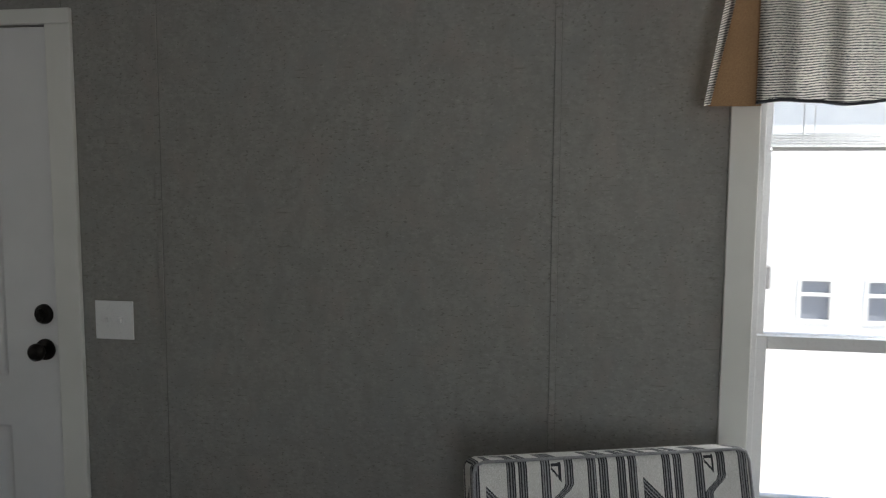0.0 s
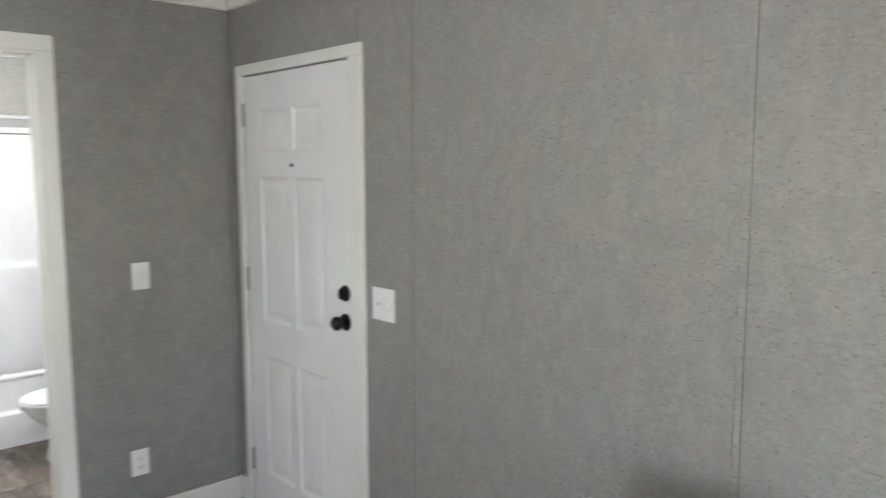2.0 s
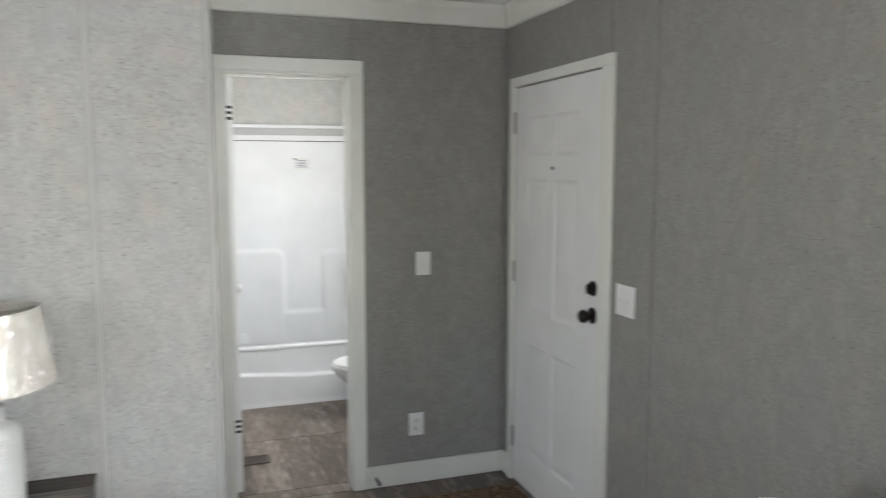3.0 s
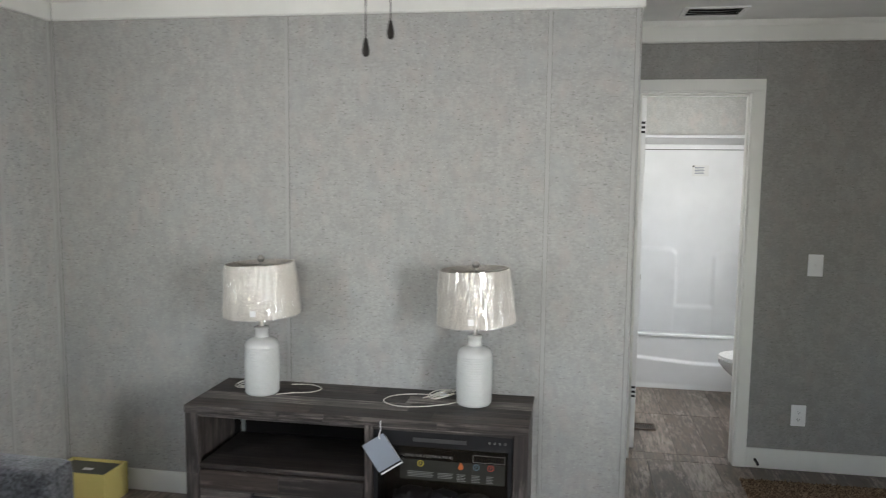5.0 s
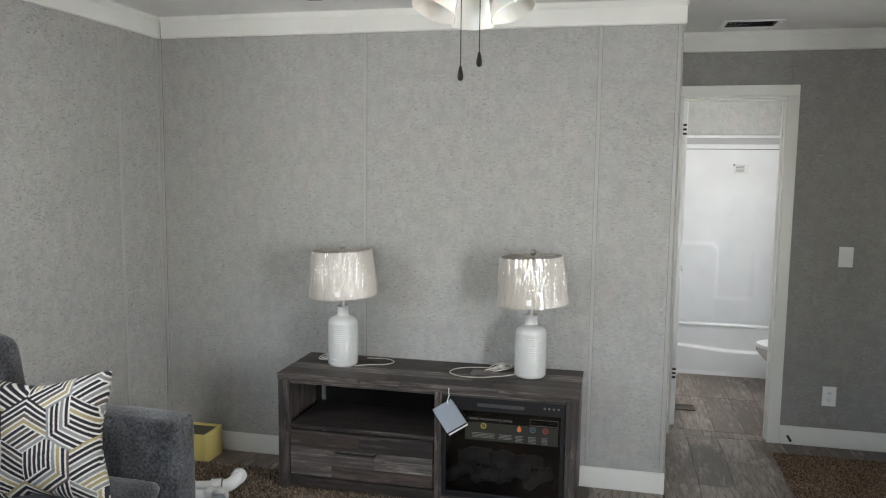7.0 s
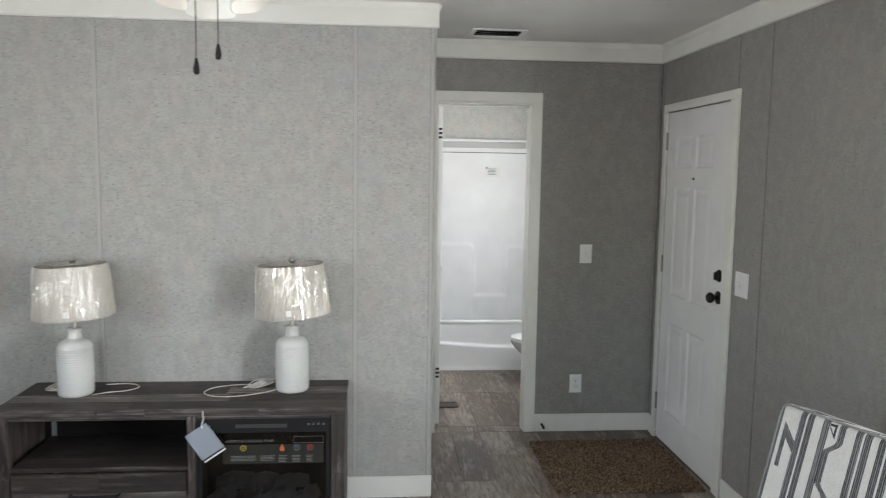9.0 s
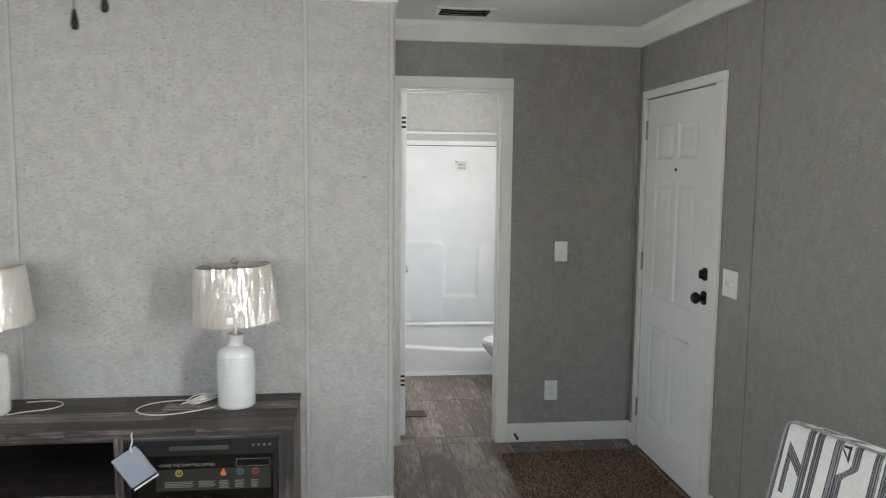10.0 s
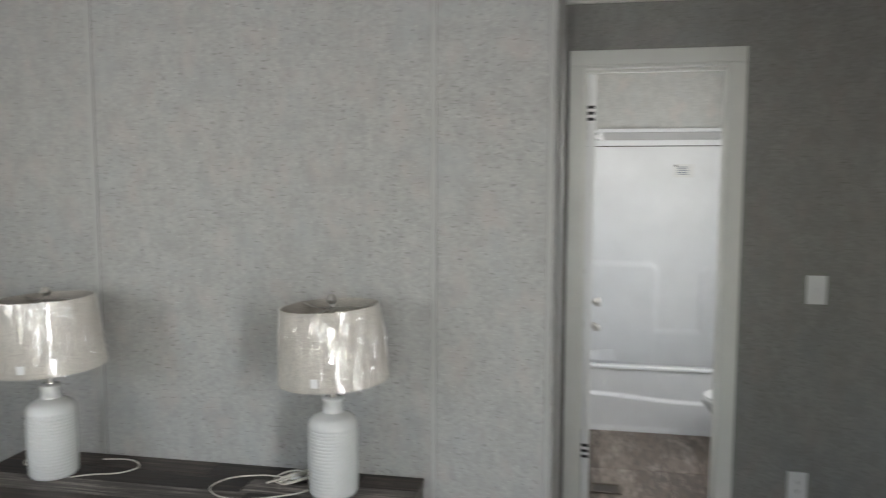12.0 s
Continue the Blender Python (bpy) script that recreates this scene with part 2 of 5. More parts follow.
VALANCE = material("woven_stripe", (0.5, 0.48, 0.44), 0.92, spec=0.2)
vn = Nodes(VALANCE)
wob = vn.math("MULTIPLY", vn.noise(vn.place(), 9, 3), 0.012)
row = vn.node("ShaderNodeSeparateXYZ")
vn.link(vn.place(), row.inputs[0])
zz = vn.math("ADD", row.outputs[2], wob)
tri = vn.math("PINGPONG", vn.math("MULTIPLY", zz, 330.0), 1.0)
slub = vn.noise(vn.place((1, 1, 2)), 170, 3)
vc = vn.ramp(vn.math("ADD", tri, vn.math("MULTIPLY", vn.math("SUBTRACT", slub, 0.5), 1.5)), (0.3, (0.06, 0.06, 0.072)), (0.58, (0.74, 0.72, 0.67)))
vn.color(vc)
vn.bump(slub, 0.5, 0.002)
vt = VALANCE.node_tree
tl, vm = vt.nodes.new("ShaderNodeBsdfTranslucent"), vt.nodes.new("ShaderNodeMixShader")
vm.inputs[0].default_value = 0.8
vt.links.new(vc, tl.inputs["Color"])
vt.links.new(vt.nodes["Principled BSDF"].outputs[0], vm.inputs[1])
vt.links.new(tl.outputs[0], vm.inputs[2])
vt.links.new(vm.outputs[0], vt.nodes["Material Output"].inputs["Surface"])

GLASS = material("window_glass", (1, 1, 1), 0.02)
GLASS.node_tree.nodes["Principled BSDF"].inputs["Transmission Weight"].default_value = 1.0
FIRE_GLASS = material("tinted_glass", (0.55, 0.55, 0.57), 0.04)
FIRE_GLASS.node_tree.nodes["Principled BSDF"].inputs["Transmission Weight"].default_value = 1.0
FIRE_GLASS.node_tree.nodes["Principled BSDF"].inputs["IOR"].default_value = 1.45
FROST = material("frosted_glass_shade", (0.8, 0.765, 0.71), 0.3)
FROST.node_tree.nodes["Principled BSDF"].inputs["Subsurface Weight"].default_value = 0.12

# clear wrap: see-through film with a sheen on its creases
WRAP = bpy.data.materials.new("clear_wrap")
WRAP.use_nodes = True
wt = WRAP.node_tree
wt.nodes.remove(wt.nodes["Principled BSDF"])
gl, tr, mx = wt.nodes.new("ShaderNodeBsdfGlossy"), wt.nodes.new("ShaderNodeBsdfTransparent"), wt.nodes.new("ShaderNodeAddShader")
gl.inputs["Roughness"].default_value = 0.05
gl.inputs["Color"].default_value = (0.15, 0.15, 0.15, 1)
tr.inputs["Color"].default_value = (0.95, 0.95, 0.95, 1)
bp, nz, tcw, mpw = wt.nodes.new("ShaderNodeBump"), wt.nodes.new("ShaderNodeTexNoise"), wt.nodes.new("ShaderNodeTexCoord"), wt.nodes.new("ShaderNodeMapping")
mpw.inputs["Scale"].default_value = (1, 1, 0.09)
mpw.inputs["Rotation"].default_value = (0.25, 0.35, 0)
nz.inputs["Scale"].default_value, nz.inputs["Detail"].default_value = 26, 1.0
bp.inputs["Strength"].default_value, bp.inputs["Distance"].default_value = 1.0, 0.016
wt.links.new(tcw.outputs["Object"], mpw.inputs[0])
wt.links.new(mpw.outputs[0], nz.inputs["Vector"])
wt.links.new(nz.outputs["Fac"], bp.inputs["Height"])
wt.links.new(bp.outputs[0], gl.inputs["Normal"])
wt.links.new(tr.outputs[0], mx.inputs[0])
wt.links.new(gl.outputs[0], mx.inputs[1])
wt.links.new(mx.outputs[0], wt.nodes["Material Output"].inputs["Surface"])

# ---------------- mesh helpers ----------------


def finish(name, bm, mats, parent=None, smooth=False):
    me = bpy.data.meshes.new(name)
    bmesh.ops.recalc_face_normals(bm, faces=bm.faces)
    bm.to_mesh(me)
    bm.free()
    for m in mats if isinstance(mats, (list, tuple)) else [mats]:
        me.materials.append(m)
    if smooth:
        for p in me.polygons:
            p.use_smooth = True
        me.set_sharp_from_angle(angle=radians(40))
    ob = new(name, me)
    if parent:
        ob.parent = parent
    return ob


def part(name, bm, mats, parent, label="", smooth=False):
    ob = finish(name, bm, mats, parent, smooth)
    return tagged(ob, label) if label else ob


def thing(name, at, label, category, group="", rz=0):
    e = new(name)
    e.empty_display_size = 0.1
    e.matrix_world = pose(*at, 0, 0, rz)
    return tagged(e, label, category, group)


def setting(name, bm, mats, smooth=False):
    return tagged(finish(name, bm, mats, None, smooth), kind="structure")


def add_box(bm, x0, x1, y0, y1, z0, z1, bevel=0.0, seg=2, turn=None):
    got = bmesh.ops.create_cube(bm, size=1)["verts"]
    for v in got:
        v.co = Vector(((x0 + x1) / 2 + v.co.x * (x1 - x0), (y0 + y1) / 2 + v.co.y * (y1 - y0), (z0 + z1) / 2 + v.co.z * (z1 - z0)))
    if turn is not None:
        bmesh.ops.transform(bm, matrix=turn, verts=got)
    if bevel:
        edges = list({e for v in got for e in v.link_edges})
        bmesh.ops.bevel(bm, geom=edges, offset=bevel, segments=seg, profile=0.5, affect="EDGES")
    return bm


def box(*a, **k):
    return add_box(bmesh.new(), *a, **k)


def boxes(*rows, bevel=0.0):
    bm = bmesh.new()
    for r in rows:
        add_box(bm, *r, bevel=bevel)
    return bm


def lathe(profile, n=40, at=(0, 0, 0), close=False, bm=None):
    bm = bm or bmesh.new()
    rings = []
    for r, z in profile:
        rings.append([bm.verts.new((at[0] + r * math.cos(2 * math.pi * i / n), at[1] + r * math.sin(2 * math.pi * i / n), at[2] + z)) for i in range(n)])
    for a, b in zip(rings, rings[1:]):
        for i in range(n):
            bm.faces.new((a[i], a[(i + 1) % n], b[(i + 1) % n], b[i]))
    if close:
        bm.faces.new(rings[0][::-1])
        bm.faces.new(rings[-1])
    return bm


def tube(points, r, n=10, bm=None, caps=True):
    """A round bar or cord along points."""
    bm = bm or bmesh.new()
    pts = [Vector(p) for p in points]
    rings, side = [], None
    for i, p in enumerate(pts):
        d = (pts[min(i + 1, len(pts) - 1)] - pts[max(i - 1, 0)]).normalized()
        if side is None:
            side = d.orthogonal().normalized()
        side = (side - d * side.dot(d)).normalized()
        up = d.cross(side)
        rings.append([bm.verts.new(p + r * (math.cos(2 * math.pi * k / n) * side + math.sin(2 * math.pi * k / n) * up)) for k in range(n)])
    for a, b in zip(rings, rings[1:]):
        for k in range(n):
            bm.faces.new((a[k], a[(k + 1) % n], b[(k + 1) % n], b[k]))
    if caps:
        bm.faces.new(rings[0][::-1])
        bm.faces.new(rings[-1])
    return bm


def smooth_line(points, per=8):
    """Catmull-Rom through points."""
    p = [Vector(q) for q in points]
    p = [p[0]] + p + [p[-1]]
    out = []
    for i in range(1, len(p) - 2):
        for k in range(per):
            t = k / per
            a, b, c, d = p[i - 1], p[i], p[i + 1], p[i + 2]
            out.append(0.5 * (2 * b + (c - a) * t + (2 * a - 5 * b + 4 * c - d) * t * t + (3 * b - a - 3 * c + d) * t ** 3))
    return out + [p[-2]]


def sheet(f, nu, nv, bm=None):
    """A surface from f(u, v), both from 0 to 1."""
    bm = bm or bmesh.new()
    g = [[bm.verts.new(f(i / nu, j / nv)) for j in range(nv + 1)] for i in range(nu + 1)]
    for i in range(nu):
        for j in range(nv):
            bm.faces.new((g[i][j], g[i + 1][j], g[i + 1][j + 1], g[i][j + 1]))
    return bm


def step(a, b, x):
    t = min(1, max(0, (x - a) / (b - a)))
    return t * t * (3 - 2 * t)


# ---------------- the shell ----------------
H = 2.41           # ceiling
YB = 0.92          # entry wall that holds the bathroom doorway
XL = -4.235        # wall behind the sofa
XE = -1.465        # free end of the wall behind the media console
BACK = -6.0

setting("floor", box(XL - 0.1, 0.12, BACK - 0.1, 3.1, -0.15, -0.003), SUBFLOOR)
V0, V1, V2, V3 = -1.2, -0.935, 0.575, 0.765   # hole for the air register
setting("ceiling", boxes((XL - 0.1, V0, BACK - 0.1, 3.1, H, H + 0.1), (V1, 0.12, BACK - 0.1, 3.1, H, H + 0.1), (V0, V1, BACK - 0.1, V2, H, H + 0.1), (V0, V1, V3, 3.1, H, H + 0.1)), CEILING)
setting("wall_north", box(XL - 0.1, XE, 0, 0.1, 0, H), PAPER_LIGHT)
setting("wall_return", box(XE - 0.1, XE, 0.1, YB, 0, H), PAPER_DARK)
setting("wall_entry", boxes((XE - 0.1, -1.386, YB, YB + 0.11, 0, H), (-0.808, 0, YB, YB + 0.11, 0, H), (-1.386, -0.808, YB, YB + 0.11, 2.046, H)), PAPER_DARK)
D0, D1, DT = -0.03, 0.79, 1.995
W0, W1, WB, WT = -2.95, -2.068, 0.62, 2.02
setting("wall_east", boxes(
    (0, 0.12, BACK - 0.1, W0, 0, H), (0, 0.12, W0, W1, 0, WB), (0, 0.12, W0, W1, WT, H), (0, 0.12, W1, D0, 0, H),
    (0, 0.12, D0, D1, DT, H), (0, 0.12, D1, YB + 0.055, 0, H)), PAPER_DARK)
setting("wall_bath_east", boxes(
    (0, 0.12, YB + 0.055, 1.35, 0, H), (0, 0.12, 1.35, 1.95, 0, 1.15), (0, 0.12, 1.35, 1.95, 1.95, H), (0, 0.12, 1.95, 3.1, 0, H)), PAPER_BATH)
setting("wall_west", boxes(
    (XL - 0.1, XL, BACK - 0.1, -2.8, 0, H), (XL - 0.1, XL, -2.8, -1.8, 0, 1.02), (XL - 0.1, XL, -2.8, -1.8, 2.0, H), (XL - 0.1, XL, -1.8, 0, 0, H)), PAPER_LIGHT)
# opening cut for the added rear light
setting("wall_south", boxes(
    (XL, -3.2, BACK - 0.1, BACK, 0, H), (-1.2, 0, BACK - 0.1, BACK, 0, H), (-3.2, -1.2, BACK - 0.1, BACK, 0, 0.85), (-3.2, -1.2, BACK - 0.1, BACK, 2.05, H)), PAPER_LIGHT)
setting("wall_bath_west", box(XE - 0.1, -1.425, YB + 0.11, 3.0, 0, H), PAPER_BATH)
setting("wall_bath_north", box(XE - 0.1, 0, 3.0, 3.1, 0, H), PAPER_BATH)


def crown(name, a, b, inward, h=0.112, ext=(0, 0)):
    """Cornice: a flat white board with a small bevelled top, from a to b, standing inward from the wall."""
    a, b, n = Vector((*a, 0)), Vector((*b, 0)), Vector((*inward, 0))
    d = (b - a).normalized()
    a, b = a - d * ext[0], b + d * ext[1]
    prof = [(0, H - h), (0.013, H - h + 0.002), (0.016, H - h + 0.008), (0.016, H - 0.03), (0.022, H - 0.02), (0.03, H - 0.001), (0, H - 0.001)]
    bm = bmesh.new()
    ends = [[bm.verts.new(p + n * o + Vector((0, 0, z))) for o, z in prof] for p in (a, b)]
    k = len(prof)
    for i in range(k):
        bm.faces.new((ends[0][i], ends[0][(i + 1) % k], ends[1][(i + 1) % k], ends[1][i]))
    bm.faces.new(ends[0][::-1])
    bm.faces.new(ends[1])
    return setting(name, bm, WHITE_TRIM)


crown("cornice_north", (XL + 0.031, 0), (XE, 0), (0, -1), ext=(0, 0.012))
crown("cornice_return", (XE, 0.004), (XE, YB - 0.031), (1, 0))
crown("cornice_entry", (XE, YB), (0, YB), (0, -1))
crown("cornice_east", (0, BACK), (0, YB - 0.031), (-1, 0))
crown("cornice_west", (XL, BACK), (XL, 0), (1, 0))


def skirting(name, x0, x1, y0, y1, h=0.108):
    return setting(name, box(x0, x1, y0, y1, 0, h, bevel=0.003), WHITE_TRIM)


skirting("baseboard_north", XL + 0.013, XE + 0.004, -0.013, -0.0005)
skirting("baseboard_west", XL + 0.0005, XL + 0.0125, BACK, -0.0005)
skirting("baseboard_entry", -0.744, -0.013, YB - 0.013, YB - 0.0005, 0.112)
skirting("baseboard_east", -0.0125, -0.0005, BACK, -0.125)
skirting("baseboard_corner", -0.0125, -0.0005, 0.842, YB - 0.0005, 0.112)
skirting("baseboard_bath_east", -0.0125, -0.0005, YB + 0.12, 2.39, 0.09)


def batten(under, over, m, joint=None):
    # dark underlay draws the joint line and paints shade at the strip's edges
    bm = box(*under)
    k = len(bm.faces)
    add_box(bm, *over, bevel=0.0015, seg=1)
    bm.faces.ensure_lookup_table()
    for f in bm.faces[:k]:
        f.material_index = 1
    return setting("wall_batten", bm, [BATTEN_LIGHT, joint or JOINT_SHADE] if m is PAPER_LIGHT else [m, JOINT_SHADE_GREY])


def batten_x(x, m, y=0, z0=0.108, z1=H - 0.112, w=0.018):
    """Covering strip over a joint of a wall that runs along x."""
    return batten((x - w / 2 - 0.001, x + w / 2 + 0.001, y - 0.0012, y - 0.0004, z0, z1), (x - w / 2, x + w / 2, y - 0.0045, y - 0.0013, z0, z1), m)


def batten_y(y, m, x=0.0, side=-1, z0=0.108, z1=H - 0.112, w=0.018, joint=None):
    u, o = sorted((x + side * 0.0004, x + side * 0.0012)), sorted((x + side * 0.0013, x + side * 0.0045))
    return batten((*u, y - w / 2 - 0.001, y + w / 2 + 0.001, z0, z1), (*o, y - w / 2, y + w / 2, z0, z1), m, joint)


for x in (-3.034, -1.843):
    batten_x(x, PAPER_LIGHT)
batten_x(XL + 0.014, PAPER_LIGHT)
batten_x(XE - 0.013, PAPER_LIGHT)
batten_y(-0.352, PAPER_LIGHT, XL, 1, joint=BATTEN_LIGHT)
batten_y(-0.014, PAPER_LIGHT, XL, 1, joint=BATTEN_LIGHT)
batten_y(-0.376, PAPER_DARK)
batten_y(-1.548, PAPER_DARK)
batten_y(-0.069, PAPER_DARK, z0=2.045)
batten_y(0.888, PAPER_DARK, z0=0.113)
batten_x(-0.782, PAPER_DARK, YB, z0=2.1)
batten_x(-1.43, PAPER_DARK, YB, z0=2.1, w=0.02)
batten_x(-0.014, PAPER_DARK, YB, z0=0.113)
setting("corner_trim", boxes((XE, XE + 0.004, 0.0005, 0.026, 0, H - 0.113), bevel=0.001), PAPER_LIGHT)

# ---------------- bathroom doorway ----------------


def casing_bath():
    y0, y1 = YB - 0.016, YB - 0.0005
    bm = boxes((-1.448, -1.386, y0, y1, 0, 2.046), (-0.808, -0.746, y0, y1, 0, 2.046), (-1.448, -0.746, y0, y1, 2.0462, 2.107), bevel=0.003)
    return setting("trim_bath_door", bm, WHITE_TRIM)


casing_bath()
setting("trim_bath_jamb", boxes(
    (-1.386, -1.374, YB - 0.012, YB + 0.118, 0, 2.034), (-0.815, -0.808, YB - 0.012, YB + 0.112, 0, 2.034), (-1.386, -0.808, YB - 0.012, YB + 0.118, 2.0342, 2.046),
    (-0.82, -0.8155, YB + 0.04, YB + 0.075, 0, 2.022), (-1.3735, -0.8155, YB + 0.04, YB + 0.075, 2.0225, 2.0338), bevel=0.0015), WHITE_TRIM)

door_2 = setting("door_2", box(-1.3715, -1.3365, 1.05, 1.62, 0.012, 2.029, bevel=0.002), WHITE_DOOR)
for z in (1.862, 0.348):
    bm = bmesh.new()
    for k in (-1, 0, 1):
        add_box(bm, -1.372, -1.3405, 1.0475, 1.0495, z + k * 0.026 - 0.0065, z + k * 0.026 + 0.0065)
    part("hinge", bm, BLACK, door_2, "black three-knuckle hinge")
part("door_handle", lathe([(0.0, 0.05), (0.02, 0.048), (0.027, 0.035), (0.02, 0.02), (0.01, 0.014), (0.012, 0.006), (0.03, 0.004), (0.03, 0)], 20), NICKEL, door_2, "brushed nickel knob", True).matrix_local = pose(-1.3365, 1.56, 0.95, 0, 90, 0)

# ---------------- front door ----------------


def front_door():
    setting("trim_front_door", boxes(
        (-0.018, -0.0005, -0.114, D0 - 0.002, 0, DT + 0.002), (-0.018, -0.0005, D1 + 0.002, 0.838, 0, DT + 0.002), (-0.018, -0.0005, -0.114, 0.838, DT + 0.0022, 2.042), bevel=0.003), WHITE_TRIM)
    # slab with six sunk and raised panels: a height field on the room side
    y0, y1, z0, z1 = D0 + 0.003, D1 - 0.003, 0.01, DT - 0.004
    cols = [(0.155, 0.385), (0.43, 0.66)]
    rows = [(0.2, 0.755), (0.915, 1.555), (1.66, 1.845)]

    def depth(y, z):
        for a, b in cols:
            for c, d in rows:
                e = min(y - a, b - y, z - c, d - z)
                if e > 0:
                    return 0.007 * step(0, 0.014, e) - 0.0055 * step(0.028, 0.06, e)
        return 0.0

    def cuts(lo, hi, pairs):
        s = {lo, hi}
        for a, b in pairs:
            for o in (0, 0.004, 0.008, 0.014, 0.028, 0.04, 0.05, 0.06):
                s |= {a + o, b - o}
            s |= {a - 0.002, b + 0.002}
        return sorted(s)
    ys, zs = cuts(y0, y1, cols), cuts(z0, z1, rows)
    bm = bmesh.new()
    g = [[bm.verts.new((-0.002 + depth(y, z), y, z)) for z in zs] for y in ys]
    for i in range(len(ys) - 1):
        for j in range(len(zs) - 1):
            bm.faces.new((g[i][j], g[i][j + 1], g[i + 1][j + 1], g[i + 1][j]))
    add_box(bm, 0.012, 0.045, y0, y1, z0, z1)
    add_box(bm, -0.002, 0.012, y0 - 0.0005, y0 + 0.0005, z0, z1)
    d = setting("door_1", bm, WHITE_DOOR, True)
    knob = [(0, 0.062), (0.018, 0.06), (0.027, 0.05), (0.028, 0.04), (0.02, 0.028), (0.011, 0.02), (0.012, 0.01), (0.033, 0.006), (0.034, 0)]
    part("door_handle", lathe(knob, 28), BRONZE, d, "dark bronze round knob", True).matrix_local = pose(-0.002, 0.022, 1.005, 0, -90, 0)
    bolt = [(0, 0.03), (0.008, 0.03), (0.012, 0.014), (0.026, 0.012), (0.031, 0.006), (0.032, 0)]
    b = part("deadbolt", lathe(bolt, 28), BRONZE, d, "dark bronze deadbolt", True)
    b.matrix_local = pose(-0.002, 0.022, 1.117, 0, -90, 0)
    part("thumb_turn", box(-0.02, 0.02, -0.006, 0.006, 0.012, 0.03, bevel=0.003), BRONZE, b)
    part("peephole", lathe([(0, 0.006), (0.006, 0.006), (0.008, 0.003), (0.008, 0)], 16), BRONZE, d, "small dark peephole", True).matrix_local = pose(-0.002, 0.393, 1.605, 0, -90, 0)
    for z in (0.235, 1.09, 1.825):
        h = part("hinge", box(-0.0045, -0.0005, D1 - 0.006, D1 + 0.006, z - 0.05, z + 0.05, bevel=0.001), STEEL, d, "small steel hinge")
        part("pin", tube([(-0.009, D1, z - 0.052), (-0.009, D1, z + 0.052)], 0.005, 8), STEEL, h)
    setting("threshold", boxes((-0.002, 0.1, D0, D1, 0.0005, 0.008), (-0.008, -0.0022, D0, D1, 0.0005, 0.004), bevel=0.0015), VENT_METAL)


front_door()

# ---------------- living room window ----------------


def window_1():
    setting("trim_window", boxes(
        (-0.016, -0.0005, W1, W1 + 0.074, WB - 0.08, WT + 0.074), (-0.016, -0.0005, W0 - 0.074, W0, WB - 0.08, WT + 0.074),
        (-0.016, -0.0005, W0 + 0.0003, W1 - 0.0003, WT, WT + 0.074), (-0.016, -0.0005, W0 + 0.0003, W1 - 0.0003, WB - 0.08, WB), bevel=0.002), WHITE_TRIM)
    w = setting("window_1", boxes(
        (0.01, 0.11, W1 - 0.02, W1, WB, WT), (0.01, 0.11, W0, W0 + 0.02, WB, WT), (0.01, 0.11, W0 + 0.02, W1 - 0.02, WT - 0.02, WT), (0.01, 0.11, W0 + 0.02, W1 - 0.02, WB, WB + 0.02), bevel=0.001), PLASTIC)
    zr = 1.108
    for name, x, z0, z1 in (("lower_sash", 0.035, WB + 0.021, zr + 0.018), ("upper_sash", 0.07, zr - 0.018, WT - 0.021)):
        s = part(name, boxes((x, x + 0.03, W1 - 0.052, W1 - 0.021, z0, z1), (x, x + 0.03, W0 + 0.021, W0 + 0.052, z0, z1),
                             (x, x + 0.03, W0 + 0.0525, W1 - 0.0525, z0, z0 + 0.036), (x, x + 0.03, W0 + 0.0525, W1 - 0.0525, z1 - 0.036, z1), bevel=0.002), PLASTIC, w, "white vinyl sash frame")
        g = part("pane", box(x + 0.013, x + 0.017, W0 + 0.05, W1 - 0.05, z0 + 0.034, z1 - 0.034), GLASS, s, "clear glass")
        g.visible_shadow = False
    part("window_sill", box(-0.035, 0.01, W0 - 0.09, W1 + 0.09, WB - 0.015, WB + 0.004, bevel=0.004), WHITE_TRIM, w)


window_1()
# the second frame, in the bathroom, is assumed and stays out of view
for nm, rows in (("window_2", (XL - 0.09, XL - 0.01, -2.8, -1.8, 1.02, 2.0)), ("window_4", (0.01, 0.11, 1.35, 1.95, 1.15, 1.95))):
    x0, x1, y0, y1, z0, z1 = rows
    w = setting(nm, boxes((x0, x1, y0, y0 + 0.04, z0, z1), (x0, x1, y1 - 0.04, y1, z0, z1), (x0, x1, y0 + 0.04, y1 - 0.04, z0, z0 + 0.04), (x0, x1, y0 + 0.04, y1 - 0.04, z1 - 0.04, z1)), PLASTIC)
# unseen frame, made up to go with the added rear light
w = setting("window_3", boxes((-3.2, -3.16, BACK - 0.09, BACK - 0.01, 0.85, 2.05), (-1.24, -1.2, BACK - 0.09, BACK - 0.01, 0.85, 2.05), (-2.22, -2.18, BACK - 0.09, BACK - 0.01, 0.85, 2.05)), PLASTIC)

# ---------------- valance and blind ----------------


